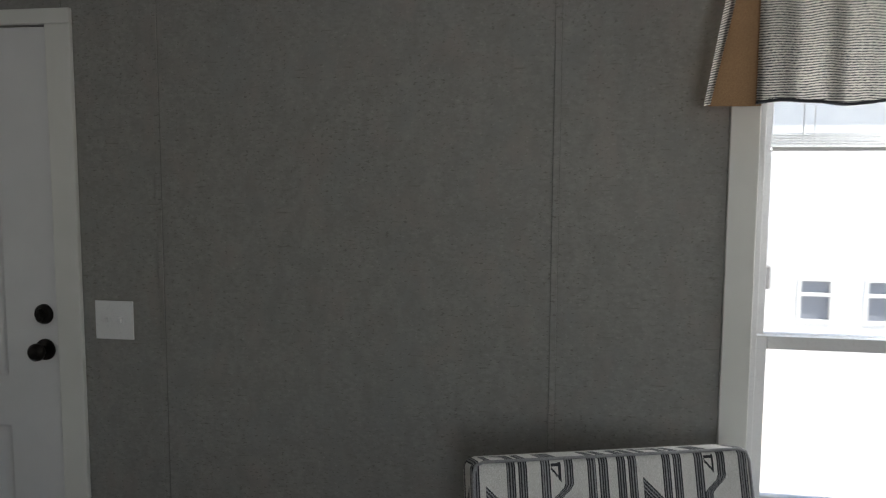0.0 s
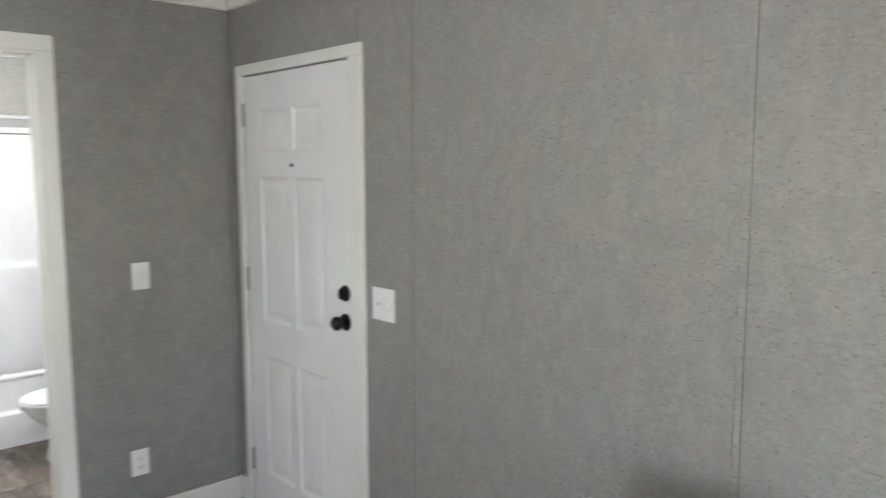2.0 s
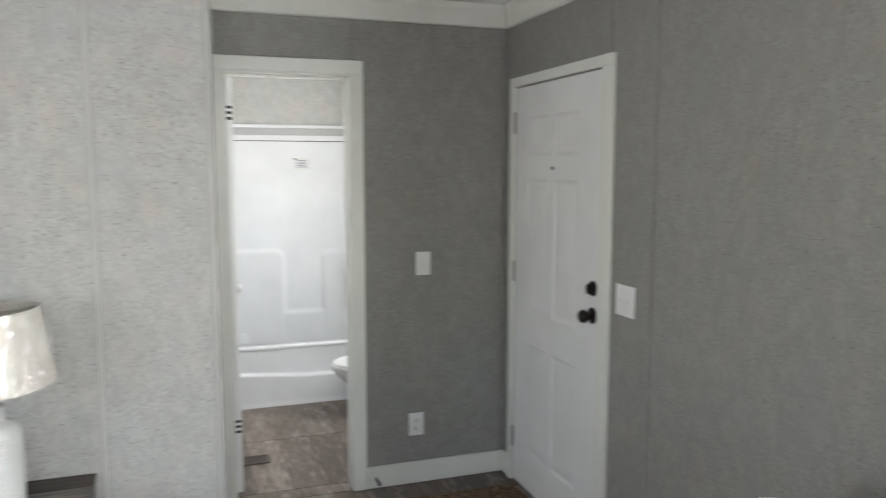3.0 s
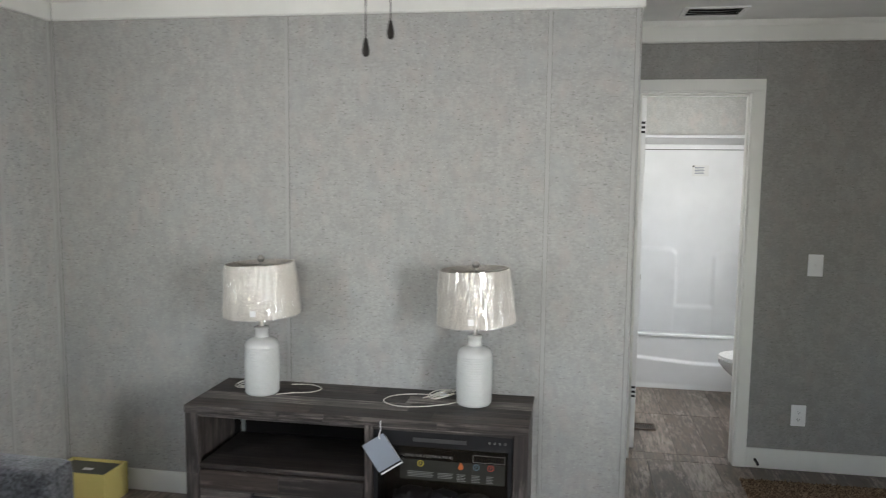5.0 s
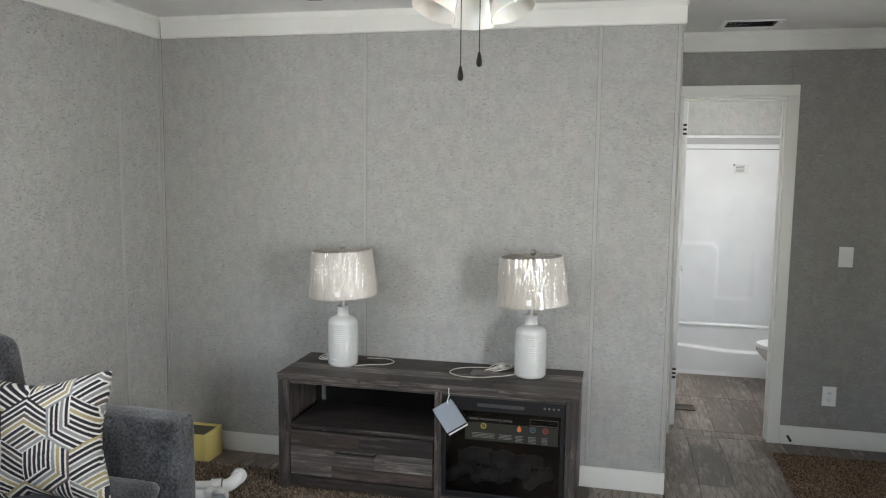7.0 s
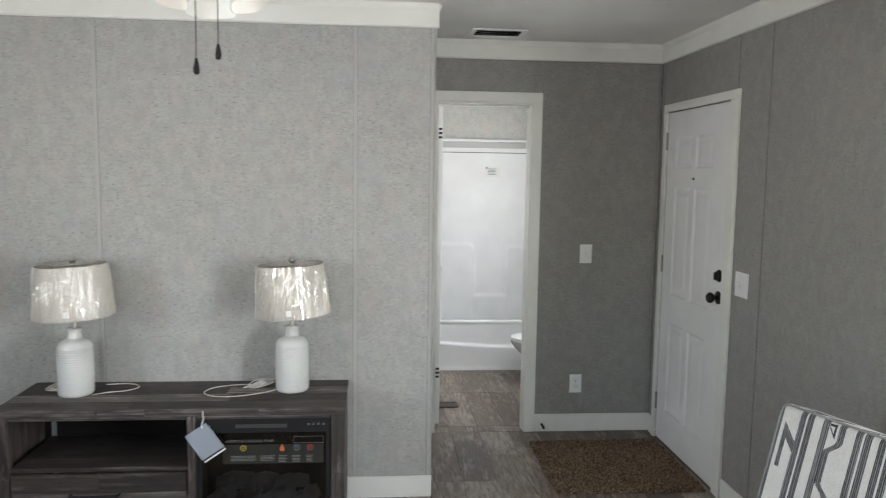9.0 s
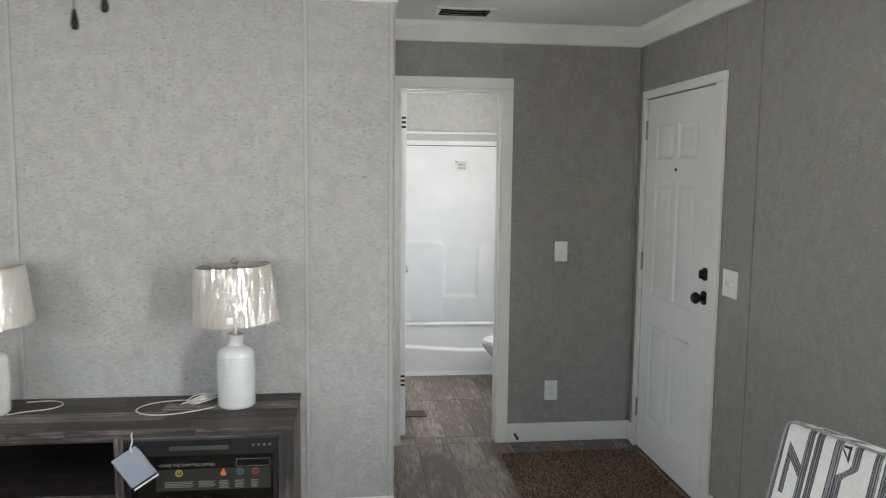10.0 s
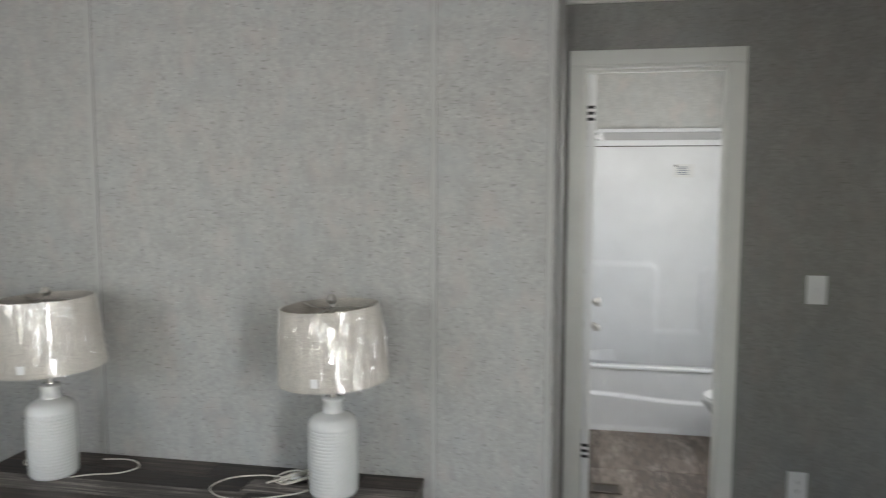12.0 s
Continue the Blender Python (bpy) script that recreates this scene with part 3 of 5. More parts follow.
def valance():
    t = thing("valance", (-0.195, -2.515, 1.724), "black and cream woven stripe valance with tan pleats above window", "curtain")
    top = 0.42

    def front(u, v):
        y = 0.50 - 1.0 * u
        fold = 0.012 * math.sin(u * 31) + 0.008 * math.sin(u * 67 + 1.3) + 0.010 * math.sin(u * 13)
        return (fold * (1.1 - 0.5 * v) - 0.004, y, v * top + 0.006 * math.sin(u * 24) * (1 - v))

    def skin(f, nu, nv, thick, n):
        bm = sheet(f, nu, nv)
        sheet(lambda u, v: Vector(f(u, v)) + Vector(n) * thick, nu, nv, bm)
        return bm
    part("front_panel", skin(front, 110, 12, 0.004, (1, 0, 0)), VALANCE, t, "striped woven cotton", True)
    for s in (1, -1):
        def flap(u, v):
            a = 0.605 - 0.085 * v + (0.009 + 0.016 * v) * (1 - u)
            return (0.03 * u * 0 - 0.006 * math.sin(u * 3) + 0.03 * (1 - u), s * (a), v * top)
        part("side_panel", skin(flap, 4, 12, 0.004, (1, 0, 0)), VALANCE, t, "striped woven cotton", True)

        def pleat(u, v):
            hi, lo = 0.608 - 0.085 * v, 0.487
            return (0.014 + 0.004 * math.sin(u * 5), s * (lo + (hi - lo) * u), -0.003 + v * top)
        part("pleat", skin(pleat, 6, 12, 0.003, (1, 0, 0)), TAN, t, "tan lining pleat", True)
    part("hem", tube([(-0.006 + 0.012 * math.sin(u * 31) + 0.008 * math.sin(u * 67 + 1.3) + 0.010 * math.sin(u * 13), 0.5 - u, 0.004 + 0.006 * math.sin(u * 24)) for u in [i / 110 for i in range(111)]], 0.004, 6), STRIPE_DARK, t, "dark bound hem", True)
    part("mounting_board", box(0.02, 0.1945, -0.5, 0.5, top - 0.02, top), LEG_WOOD, t)


def blind():
    t = thing("mini_blind", (0.022, -2.51, 1.99), "white slatted blind drawn most of the way up", "blind")
    part("head_rail", box(-0.012, 0.012, -0.41, 0.41, -0.03, 0.0, bevel=0.002), PLASTIC, t)
    for k in range(8):
        part("slat", sheet(lambda u, v: (-0.012 + 0.024 * u, -0.405 + 0.81 * v, -0.354 + k * 0.0042 + 0.002 * math.sin(math.pi * u)), 4, 1), PLASTIC, t)
    part("bottom_rail", box(-0.011, 0.011, -0.405, 0.405, -0.369, -0.358, bevel=0.002), PLASTIC, t)
    for y in (0.3, 0.0, -0.3):
        part("cord", tube([(0, y, -0.03), (0, y, -0.37)], 0.0012, 6), PLASTIC, t)
    part("lift_cord", tube([(-0.011, 0.33, -0.03), (-0.012, 0.331, -0.34)], 0.0014, 6), PLASTIC, t)


valance()
blind()

# ---------------- wall plates ----------------


def plate(name, at, rz, w, h, kind, label):
    t = thing(name, at, label, "outlet" if kind == "outlet" else "light switch", rz=rz)
    part("cover", box(-w / 2, w / 2, -0.006, -0.0003, -h / 2, h / 2, bevel=0.002), PLASTIC, t)
    if kind == "outlet":
        for z in (0.02, -0.02):
            r = part("socket", box(-0.017, 0.017, -0.0085, -0.006, z - 0.014, z + 0.014, bevel=0.001), PLASTIC, t)
            for x in (-0.006, 0.006):
                part("slot", box(x - 0.0012, x + 0.0012, -0.0089, -0.0086, z - 0.003, z + 0.005), DARK, r)
            part("slot", lathe([(0, 0.0003), (0.0026, 0.0003), (0.0026, 0)], 10), DARK, r).matrix_local = pose(0, -0.0086, z - 0.008, 90, 0, 0)
    else:
        for x in ((-0.023, 0.023) if kind == "double" else (0,)):
            s = part("toggle", box(x - 0.0045, x + 0.0045, -0.017, -0.006, -0.006, 0.009, bevel=0.0015), PLASTIC, t)
            part("toggle_frame", boxes((x - 0.008, x + 0.008, -0.0068, -0.006, -0.0135, 0.0135), bevel=0.0003), PLASTIC, t)
            for z in (0.03, -0.03):
                part("screw", lathe([(0, 0.0012), (0.003, 0.0009), (0.003, 0)], 10), PLASTIC, t).matrix_local = pose(x, -0.006, z, 90, 0, 0)
    return t


plate("light_switch", (-0.447, YB, 1.131), 0, 0.076, 0.117, "single", "white single toggle switch plate on grey entry wall")
plate("wall_outlet", (-0.486, YB, 0.307), 0, 0.076, 0.117, "outlet", "white duplex outlet with cover on grey wall")
plate("light_switch", (0, -0.218, 1.107), -90, 0.126, 0.119, "double", "white double toggle switch plate beside front door")


def door_stop():
    t = thing("door_stop", (-0.70, YB - 0.0135, 0.05), "small dark spring door stop on baseboard", "door stop")
    part("spring", tube([(0.006 * math.cos(a * 0.9), -a * 0.0011, 0.006 * math.sin(a * 0.9) - 0.0) for a in range(60)], 0.0016, 6), BRONZE, t, "", True)
    part("tip", tube([(0, -0.062, 0), (0, -0.074, -0.002)], 0.008, 12), DARK, t, "", True)


door_stop()

# ---------------- ceiling register and floor register ----------------


def floor_vent():
    w, d = 0.15, 0.12
    t = thing("floor_vent", (-1.245, 1.47, 0.0025), "dark brown slotted floor air register in bathroom", "vent")
    part("frame", boxes((-w / 2, w / 2, -d / 2, -d / 2 + 0.014, 0, 0.006), (-w / 2, w / 2, d / 2 - 0.014, d / 2, 0, 0.006),
                        (-w / 2, -w / 2 + 0.014, -d / 2 + 0.0142, d / 2 - 0.0142, 0, 0.006), (w / 2 - 0.014, w / 2, -d / 2 + 0.0142, d / 2 - 0.0142, 0, 0.006), bevel=0.0015), VENT_METAL, t)
    # black sheet on the closed floor stands in for shade between the slats
    part("backing", box(-w / 2 + 0.015, w / 2 - 0.015, -d / 2 + 0.015, d / 2 - 0.015, 0.0003, 0.001), DARK, t)
    for i in range(9):
        x = -w / 2 + 0.022 + i * (w - 0.044) / 8
        part("slat", box(x - 0.0028, x + 0.0028, -d / 2 + 0.0142, d / 2 - 0.0142, 0.0012, 0.0055), VENT_METAL, t)


def ceiling_vent():
    t = thing("ceiling_vent", ((V0 + V1) / 2, (V2 + V3) / 2, H), "white louvred ceiling air register above the entry", "vent")
    w, d = (V1 - V0) / 2, (V3 - V2) / 2
    for nm, r in (("front_rail", (-w - 0.022, w + 0.022, -d - 0.022, -d + 0.004)), ("back_rail", (-w - 0.022, w + 0.022, d - 0.004, d + 0.022)), ("end_rail", (-w - 0.022, -w + 0.004, -d + 0.0045, d - 0.0045)), ("end_rail", (w - 0.004, w + 0.022, -d + 0.0045, d - 0.0045))):
        part(nm, box(*r, -0.007, -0.0003, bevel=0.002), PLASTIC, t)
    part("duct", boxes((-w + 0.001, w - 0.001, -d + 0.001, d - 0.001, 0.09, 0.095), (-w + 0.001, w - 0.001, d - 0.004, d - 0.001, 0.0, 0.09), (-w + 0.001, w - 0.001, -d + 0.001, -d + 0.004, 0.0, 0.09), (-w + 0.001, -w + 0.004, -d + 0.004, d - 0.004, 0.0, 0.09), (w - 0.004, w - 0.001, -d + 0.004, d - 0.004, 0.0, 0.09)), DARK, t, "dark duct opening")
    for y in (-0.09, -0.032, 0.026):
        part("blade", sheet(lambda u, v: (-w + 0.005 + (2 * w - 0.01) * u, y + 0.047 * v, -0.008 + 0.008 * v + 0.006 * (2 * u - 1) ** 2), 12, 4), PLASTIC, t, "curved white blade", True)


ceiling_vent()
floor_vent()

# ---------------- bathroom ----------------


def bathtub():
    t = thing("bathtub", (-0.71, 2.40, 0), "white moulded fibreglass alcove bathtub with curved apron", "bathtub")
    w, d, h = 0.708, 0.595, 0.392

    def apron(u, v):
        x = -w + 2 * w * u
        z = h * v
        line = 0.195 + 0.038 * step(0.0, -0.66, x) + 0.03 * step(0.1, 0.7, x)
        y = 0.004 + 0.02 * step(line - 0.008, line + 0.014, z) - 0.006 * step(0.1, 0.0, v)
        return (x, y, z)
    part("apron", sheet(apron, 60, 60), FIBRE, t, "", True)
    part("rim", boxes((-w, w, 0.012, 0.09, h - 0.004, h + 0.018), (-w, -w + 0.06, 0.0905, d - 0.02, h - 0.004, h + 0.018), (w - 0.08, w, 0.0905, d - 0.02, h - 0.004, h + 0.018), bevel=0.008), FIBRE, t, "", True)

    def basin(u, v):
        a = 2 * math.pi * u
        k = 1 - 0.22 * v
        ex = 0.5
        cx, sy = math.copysign(abs(math.cos(a)) ** ex, math.cos(a)), math.copysign(abs(math.sin(a)) ** ex, math.sin(a))
        half, k = (d / 2 - 0.01, 1 - 0.05 * v) if sy > 0 else (d / 2 - 0.21, k)
        return ((w - 0.06) * k * cx, d / 2 + 0.01 + half * k * sy, h - 0.34 * v)
    bm = sheet(basin, 48, 6)
    part("basin", bm, FIBRE, t, "", True)
    part("basin_floor", box(-0.5, 0.5, 0.12, d - 0.1, 0.04, 0.055), FIBRE, t)
    part("drain_lever", lathe([(0, 0.012), (0.03, 0.01), (0.032, 0)], 20), NICKEL, t).matrix_local = pose(-w + 0.105, 0.3, 0.33, 0, 90, 0)


def surround():
    t = thing("tub_surround", (-0.71, 3.0, 0.432), "white moulded three-piece tub surround with relief panels", "tub surround")
    w, h = 0.712, 1.363

    def panel(x, z, x0, x1, z0, z1, r=0.07):
        dx = max(x0 + r - x, 0, x - x1 + r)
        dz = max(z0 + r - z, 0, z - z1 + r)
        return step(0.016, -0.016, math.hypot(dx, dz) - r)

    def back(u, v):
        x, z = -w + 2 * w * u, -0.18 + (h + 0.18) * v
        rel = 0.013 * max(panel(x, z, -0.9, -0.17, -0.4, 0.565), panel(x, z, 0.12, 0.9, -0.4, 0.545, 0.05), panel(x, z, -0.9, 0.9, -0.6, 0.1, 0.01))
        return (x, -0.012 - rel, z)
    part("back_panel", sheet(back, 150, 110), FIBRE, t, "", True)
    for s in (-1, 1):
        def side(u, v):
            y, z = -0.015 - 0.565 * u, -0.022 + (h + 0.022) * v
            rel = 0.02 * panel(y, z, -0.5, -0.12, 0.2, 0.62, 0.05)
            return (s * (w - 0.012 - rel), y, z)
        part("side_panel", sheet(side, 40, 60), FIBRE, t, "", True)
    # dark strip stands in for the shadow line under the flange
    part("lip", box(-w, w, -0.016, -0.001, h, h + 0.005), JOINT_SHADE, t, "thin dark strip painted as the shadow under the flange")
    part("top_flange", box(-w, w, -0.024, -0.001, h + 0.0055, h + 0.044, bevel=0.004), FIBRE, t)
    # shadow in the recess is put into the band's colour
    part("recess", box(-w, w, -0.008, -0.001, h + 0.0445, h + 0.094), SHADED_BAND, t, "recessed band with its shade painted grey")
    part("top_rail", box(-w, w, -0.05, -0.001, h + 0.0945, h + 0.12, bevel=0.008), FIBRE, t)
    st = part("label", box(-0.082, 0.047, -0.0135, -0.0125, 1.155, 1.243), WHITE_PAPER, t, "white printed paper sticker")
    for i in range(5):
        part("print_bar", box(-0.06, 0.012 - 0.008 * (i % 2), -0.0139, -0.0136, 1.222 - i * 0.012, 1.228 - i * 0.012), PAPER_TAG, st)
    part("print_mark", box(-0.078, -0.066, -0.0139, -0.0136, 1.228, 1.24), DARK, st)


def tub_fittings():
    t = thing("tub_valve", (-1.40, 2.70, 0.97), "chrome tub valve and spout on end panel", "faucet")
    part("escutcheon", lathe([(0, 0.012), (0.06, 0.01), (0.065, 0)], 24), NICKEL, t, "", True).matrix_local = pose(0, 0, 0, 0, 90, 0)
    part("handle", tube([(0.01, 0, 0), (0.06, 0, 0), (0.068, 0, 0.02)], 0.018, 14), NICKEL, t, "", True)
    part("spout", tube(smooth_line([(-0.01, 0, -0.36), (0.06, 0, -0.355), (0.11, 0, -0.37), (0.115, 0, -0.395)]), 0.022, 14), NICKEL, t, "chrome tub spout", True)
    s = thing("shower_head", (-1.413, 2.70, 1.93), "small white shower head on bent arm", "shower head")
    part("arm", tube(smooth_line([(-0.01, 0, 0), (0.06, 0, 0.005), (0.1, 0, -0.04)]), 0.009, 10), NICKEL, s, "", True)
    part("head", lathe([(0.012, 0.05), (0.016, 0.03), (0.036, 0.008), (0.036, 0), (0, 0)], 20), PLASTIC, s, "", True).matrix_local = pose(0.115, 0, -0.1, 0, 20, 0)


def toilet():
    t = thing("toilet", (-0.03, 2.07, 0), "white ceramic toilet with closed lid beside tub", "toilet")

    def oval(rx, ry, cx, z, n=36):
        return [((cx + 0.025 + rx * math.cos(2 * math.pi * i / n) * (1.12 if math.cos(2 * math.pi * i / n) < 0 else 0.9)), ry * math.sin(2 * math.pi * i / n), z * 0.885) for i in range(n)]

    def loft(rings, cap=True):
        bm = bmesh.new()
        vs = [[bm.verts.new(p) for p in r] for r in rings]
        for a, b in zip(vs, vs[1:]):
            for i in range(len(a)):
                bm.faces.new((a[i], a[(i + 1) % len(a)], b[(i + 1) % len(a)], b[i]))
        if cap:
            bm.faces.new(vs[0][::-1])
            bm.faces.new(vs[-1])
        return bm
    part("bowl", loft([oval(0.21, 0.11, -0.34, 0), oval(0.2, 0.1, -0.34, 0.06), oval(0.17, 0.085, -0.33, 0.14), oval(0.19, 0.11, -0.36, 0.21), oval(0.225, 0.16, -0.4, 0.29), oval(0.24, 0.178, -0.42, 0.345), oval(0.24, 0.18, -0.42, 0.365)]), CERAMIC, t, "", True)
    part("seat", loft([oval(0.236, 0.178, -0.42, 0.366), oval(0.243, 0.184, -0.42, 0.372), oval(0.243, 0.184, -0.42, 0.38), oval(0.238, 0.18, -0.42, 0.384)]), PLASTIC, t, "", True)
    part("lid", loft([oval(0.236, 0.178, -0.42, 0.3845), oval(0.242, 0.183, -0.42, 0.39), oval(0.238, 0.18, -0.42, 0.4), oval(0.2, 0.15, -0.42, 0.406)]), PLASTIC, t, "", True)
    tank = part("tank", box(-0.2, 0.0, -0.2, 0.2, 0.33, 0.7, bevel=0.02, seg=3), CERAMIC, t, "", True)
    part("tank_lid", box(-0.21, -0.005, -0.21, 0.21, 0.7005, 0.735, bevel=0.01), CERAMIC, tank, "", True)
    part("flush_lever", tube([(-0.203, -0.14, 0.65), (-0.215, -0.14, 0.65), (-0.217, -0.08, 0.645)], 0.006, 8), NICKEL, tank, "chrome lever", True)


bathtub()
surround()
tub_fittings()
toilet()

# ---------------- media console ----------------
SX0, SX1, SY0, SY1, SZ = -3.34, -1.872, -0.432, -0.004, 0.602


def console():
    t = thing("media_console", (SX0, SY0, 0), "weathered grey-brown plank media console with drawer and fireplace insert", "tv stand")
    W, D = SX1 - SX0, SY1 - SY0
    rnd = random.Random(4)

    def board(x0, x1, y0, y1, z0, z1, m, name="board", under=None):
        ob = part(name, box(x0, x1, y0, y1, z0, z1, bevel=0.0012, seg=1), m, under or t)
        return ob
    # top: staggered short boards in four rows, on a core
    core = part("top_core", box(0.004, W - 0.004, 0.004, D, SZ - 0.034, SZ - 0.009), STAND_X, t)
    rows = 4
    for r in range(rows):
        y0, y1 = r * D / rows, (r + 1) * D / rows - 0.0008
        x = 0.0
        off = (0.55, 0.95, 0.4, 0.75)[r]
        for x1 in sorted({off, off + 0.52, W}):
            x1 = min(x1, W)
            if x1 - x > 0.02:
                board(x, x1 - 0.0008, y0, y1, SZ - 0.0085, SZ, (STAND_BROWN, STAND_DARK, STAND_BROWN, STAND_PALE, STAND_DARK, STAND_BROWN, STAND_DARK, STAND_PALE, STAND_DARK, STAND_BROWN, STAND_DARK, STAND_BROWN)[(r * 3 + int(x * 2)) % 12], "top_board")
                x = x1
    x = 0.0
    for x1 in (0.62, 1.1, W):
        board(x, x1 - 0.001, -0.0045, 0.0035, SZ - 0.034, SZ - 0.0005, STAND_X, "edge_board")
        x = x1
    zt = SZ - 0.0345
    # posts, sides, divider, rails
    for x0 in (0.0, W - 0.062):
        for z0, z1 in ((0.0, 0.3), (0.301, zt)):
            board(x0 + 0.002, x0 + 0.06, 0.0, 0.03, z0, z1, STAND_Z, "post")
        board(x0 + 0.02 if x0 else 0.006, (x0 + 0.056) if x0 else 0.03, 0.031, D, 0.03, zt, STAND_Z, "side_panel")
    dx = -2.545 - SX0
    board(dx, dx + 0.034, 0.004, D - 0.01, 0.03, zt, STAND_Z, "divider")
    board(0.061, W - 0.061, 0.006, 0.03, zt - 0.016, zt, STAND_X, "top_rail")
    board(0.061, dx - 0.001, 0.006, D - 0.015, 0.325, 0.345, STAND_DARK, "shelf")
    board(0.061, dx - 0.001, 0.004, 0.03, 0.03, 0.082, STAND_X, "bottom_rail")
    board(dx + 0.035, W - 0.061, 0.004, 0.03, 0.03, 0.06, STAND_X, "bottom_rail")
    # back coloured near black so the open niche looks unlit
    part("back_panel", boxes((0.03, 0.062, D - 0.012, D - 0.006, 0.04, zt), (0.088, dx - 0.001, D - 0.012, D - 0.006, 0.04, zt), (dx + 0.034, W - 0.06, D - 0.012, D - 0.006, 0.04, zt)), BACKBOARD, t, "hardboard back with cord gaps, black for the niche's shade")
    # drawer: three rows of boards on one front
    d = part("drawer", box(0.066, dx - 0.006, 0.008, 0.02, 0.09, 0.318), STAND_X, t)
    for (z0, z1), cuts, tones in (((0.09, 0.15), (0.28, dx - 0.006), (STAND_PALE, STAND_BROWN)), ((0.151, 0.235), (0.5, dx - 0.006), (STAND_PALE, STAND_PALE)), ((0.236, 0.318), (0.42, dx - 0.006), (STAND_BROWN, STAND_DARK))):
        x = 0.066
        for x1, tn in zip(cuts, tones):
            board(x, x1 - 0.001, -0.001, 0.0075, z0, z1, tn, "drawer_board", d)
            x = x1
    hx = 0.41
    part("handle", tube(smooth_line([(hx - 0.1, 0, 0.231), (hx - 0.098, -0.022, 0.231), (hx - 0.08, -0.027, 0.231), (hx + 0.08, -0.027, 0.231), (hx + 0.098, -0.022, 0.231), (hx + 0.1, 0, 0.231)], 5), 0.0055, 10), BLACK, d, "black bar handle", True)
    # fireplace insert
    fx0, fx1, fz0, fz1 = dx + 0.037, W - 0.064, 0.062, zt - 0.018
    f = thing("electric_fireplace", (SX0, SY0, 0), "black electric fireplace insert with glass front set in console", "fireplace")
    part("bottom_bar", box(fx0, fx1, 0.012, 0.03, fz0, fz0 + 0.025, bevel=0.001), DARK, f)
    part("control_panel", box(fx0, fx1, 0.012, 0.03, fz1 - 0.062, fz1, bevel=0.001), DARK, f, "black glossy control strip")
    part("side_bar", box(fx0, fx0 + 0.018, 0.012, 0.03, fz0 + 0.025, fz1 - 0.062, bevel=0.001), DARK, f)
    part("side_bar", box(fx1 - 0.018, fx1, 0.012, 0.03, fz0 + 0.025, fz1 - 0.062, bevel=0.001), DARK, f)
    part("back_plate", box(fx0, fx1, 0.2, 0.21, fz0, fz1), DARK, f)
    part("bed", box(fx0, fx1, 0.0305, 0.2, fz0, fz0 + 0.012), DARK, f)
    part("grate", boxes((fx0 + 0.05, fx1 - 0.05, 0.1, 0.112, fz0 + 0.0125, fz0 + 0.06), (fx0 + 0.05, fx1 - 0.05, 0.15, 0.162, fz0 + 0.0125, fz0 + 0.09)), DARK, f, "black log grate")
    g = part("glass", box(fx0 + 0.017, fx1 - 0.017, 0.018, 0.021, fz0 + 0.024, fz1 - 0.061), FIRE_GLASS, f, "dark tinted glass")
    cx = (fx0 + fx1) / 2
    VENT_GREY = material("dark_grey_metal", (0.09, 0.09, 0.092), 0.35, 0.6)
    part("vent_slot", box(cx - 0.12, cx + 0.10, 0.0085, 0.0118, fz1 - 0.04, fz1 - 0.024, bevel=0.001), VENT_GREY, f, "thin grey vent bar")
    for i in range(4):
        part("button", lathe([(0.0025, 0), (0.0025, 0.001), (0.0048, 0.001), (0.0048, 0)], 14), STEEL, f).matrix_local = pose(fx1 - 0.03 - i * 0.021, 0.0118, fz1 - 0.026, 90, 0, 0)
    lg = random.Random(9)
    LOG = paint("charred_log", (0.1, 0.098, 0.1), 0.42, 1.0)
    for i in range(7):
        x = fx0 + 0.08 + i * 0.062
        y, zz = 0.09 + 0.05 * (i % 2), fz0 + 0.085 + 0.05 * (i % 2) + lg.uniform(0, 0.03)
        e = Vector((lg.uniform(0.05, 0.085), lg.uniform(-0.02, 0.02), lg.uniform(-0.03, 0.05)))
        c = Vector((x, y, zz))
        bm = tube(smooth_line([c - e, c + Vector((0, 0, 0.012)), c + e], 6), lg.uniform(0.028, 0.042), 14)
        for v in bm.verts:
            v.co += 0.016 * noise.noise_vector(v.co * 42)
        part("log", bm, LOG, f, "charred grey log", True)
    # printed stickers on the glass
    film = paint("sticker_film", (0.016, 0.016, 0.012), 0.4)
    ink = paint("sticker_white_ink", (0.2, 0.2, 0.195), 0.6)
    yy, zs = 0.0165, fz1 - 0.078
    part("sticker", box(fx0 + 0.11, fx1 - 0.03, yy + 0.0006, yy + 0.0012, zs - 0.125, zs - 0.04), film, g, "dark olive instruction sticker")
    tx = bpy.data.curves.new("heading", "FONT")
    tx.body, tx.size, tx.extrude = "USING THE CONTROL PANEL", 0.0155, 0.0002
    tmp = new("heading_tmp", tx)
    dg = bpy.context.evaluated_depsgraph_get()
    dg.update()
    me = bpy.data.meshes.new_from_object(tmp.evaluated_get(dg))
    bpy.data.objects.remove(tmp)
    hd = new("heading", me)
    me.materials.clear()
    me.materials.append(ink)
    hd.parent = g
    hd.matrix_local = pose(fx0 + 0.125, yy, zs - 0.028, 90, 0, 0)
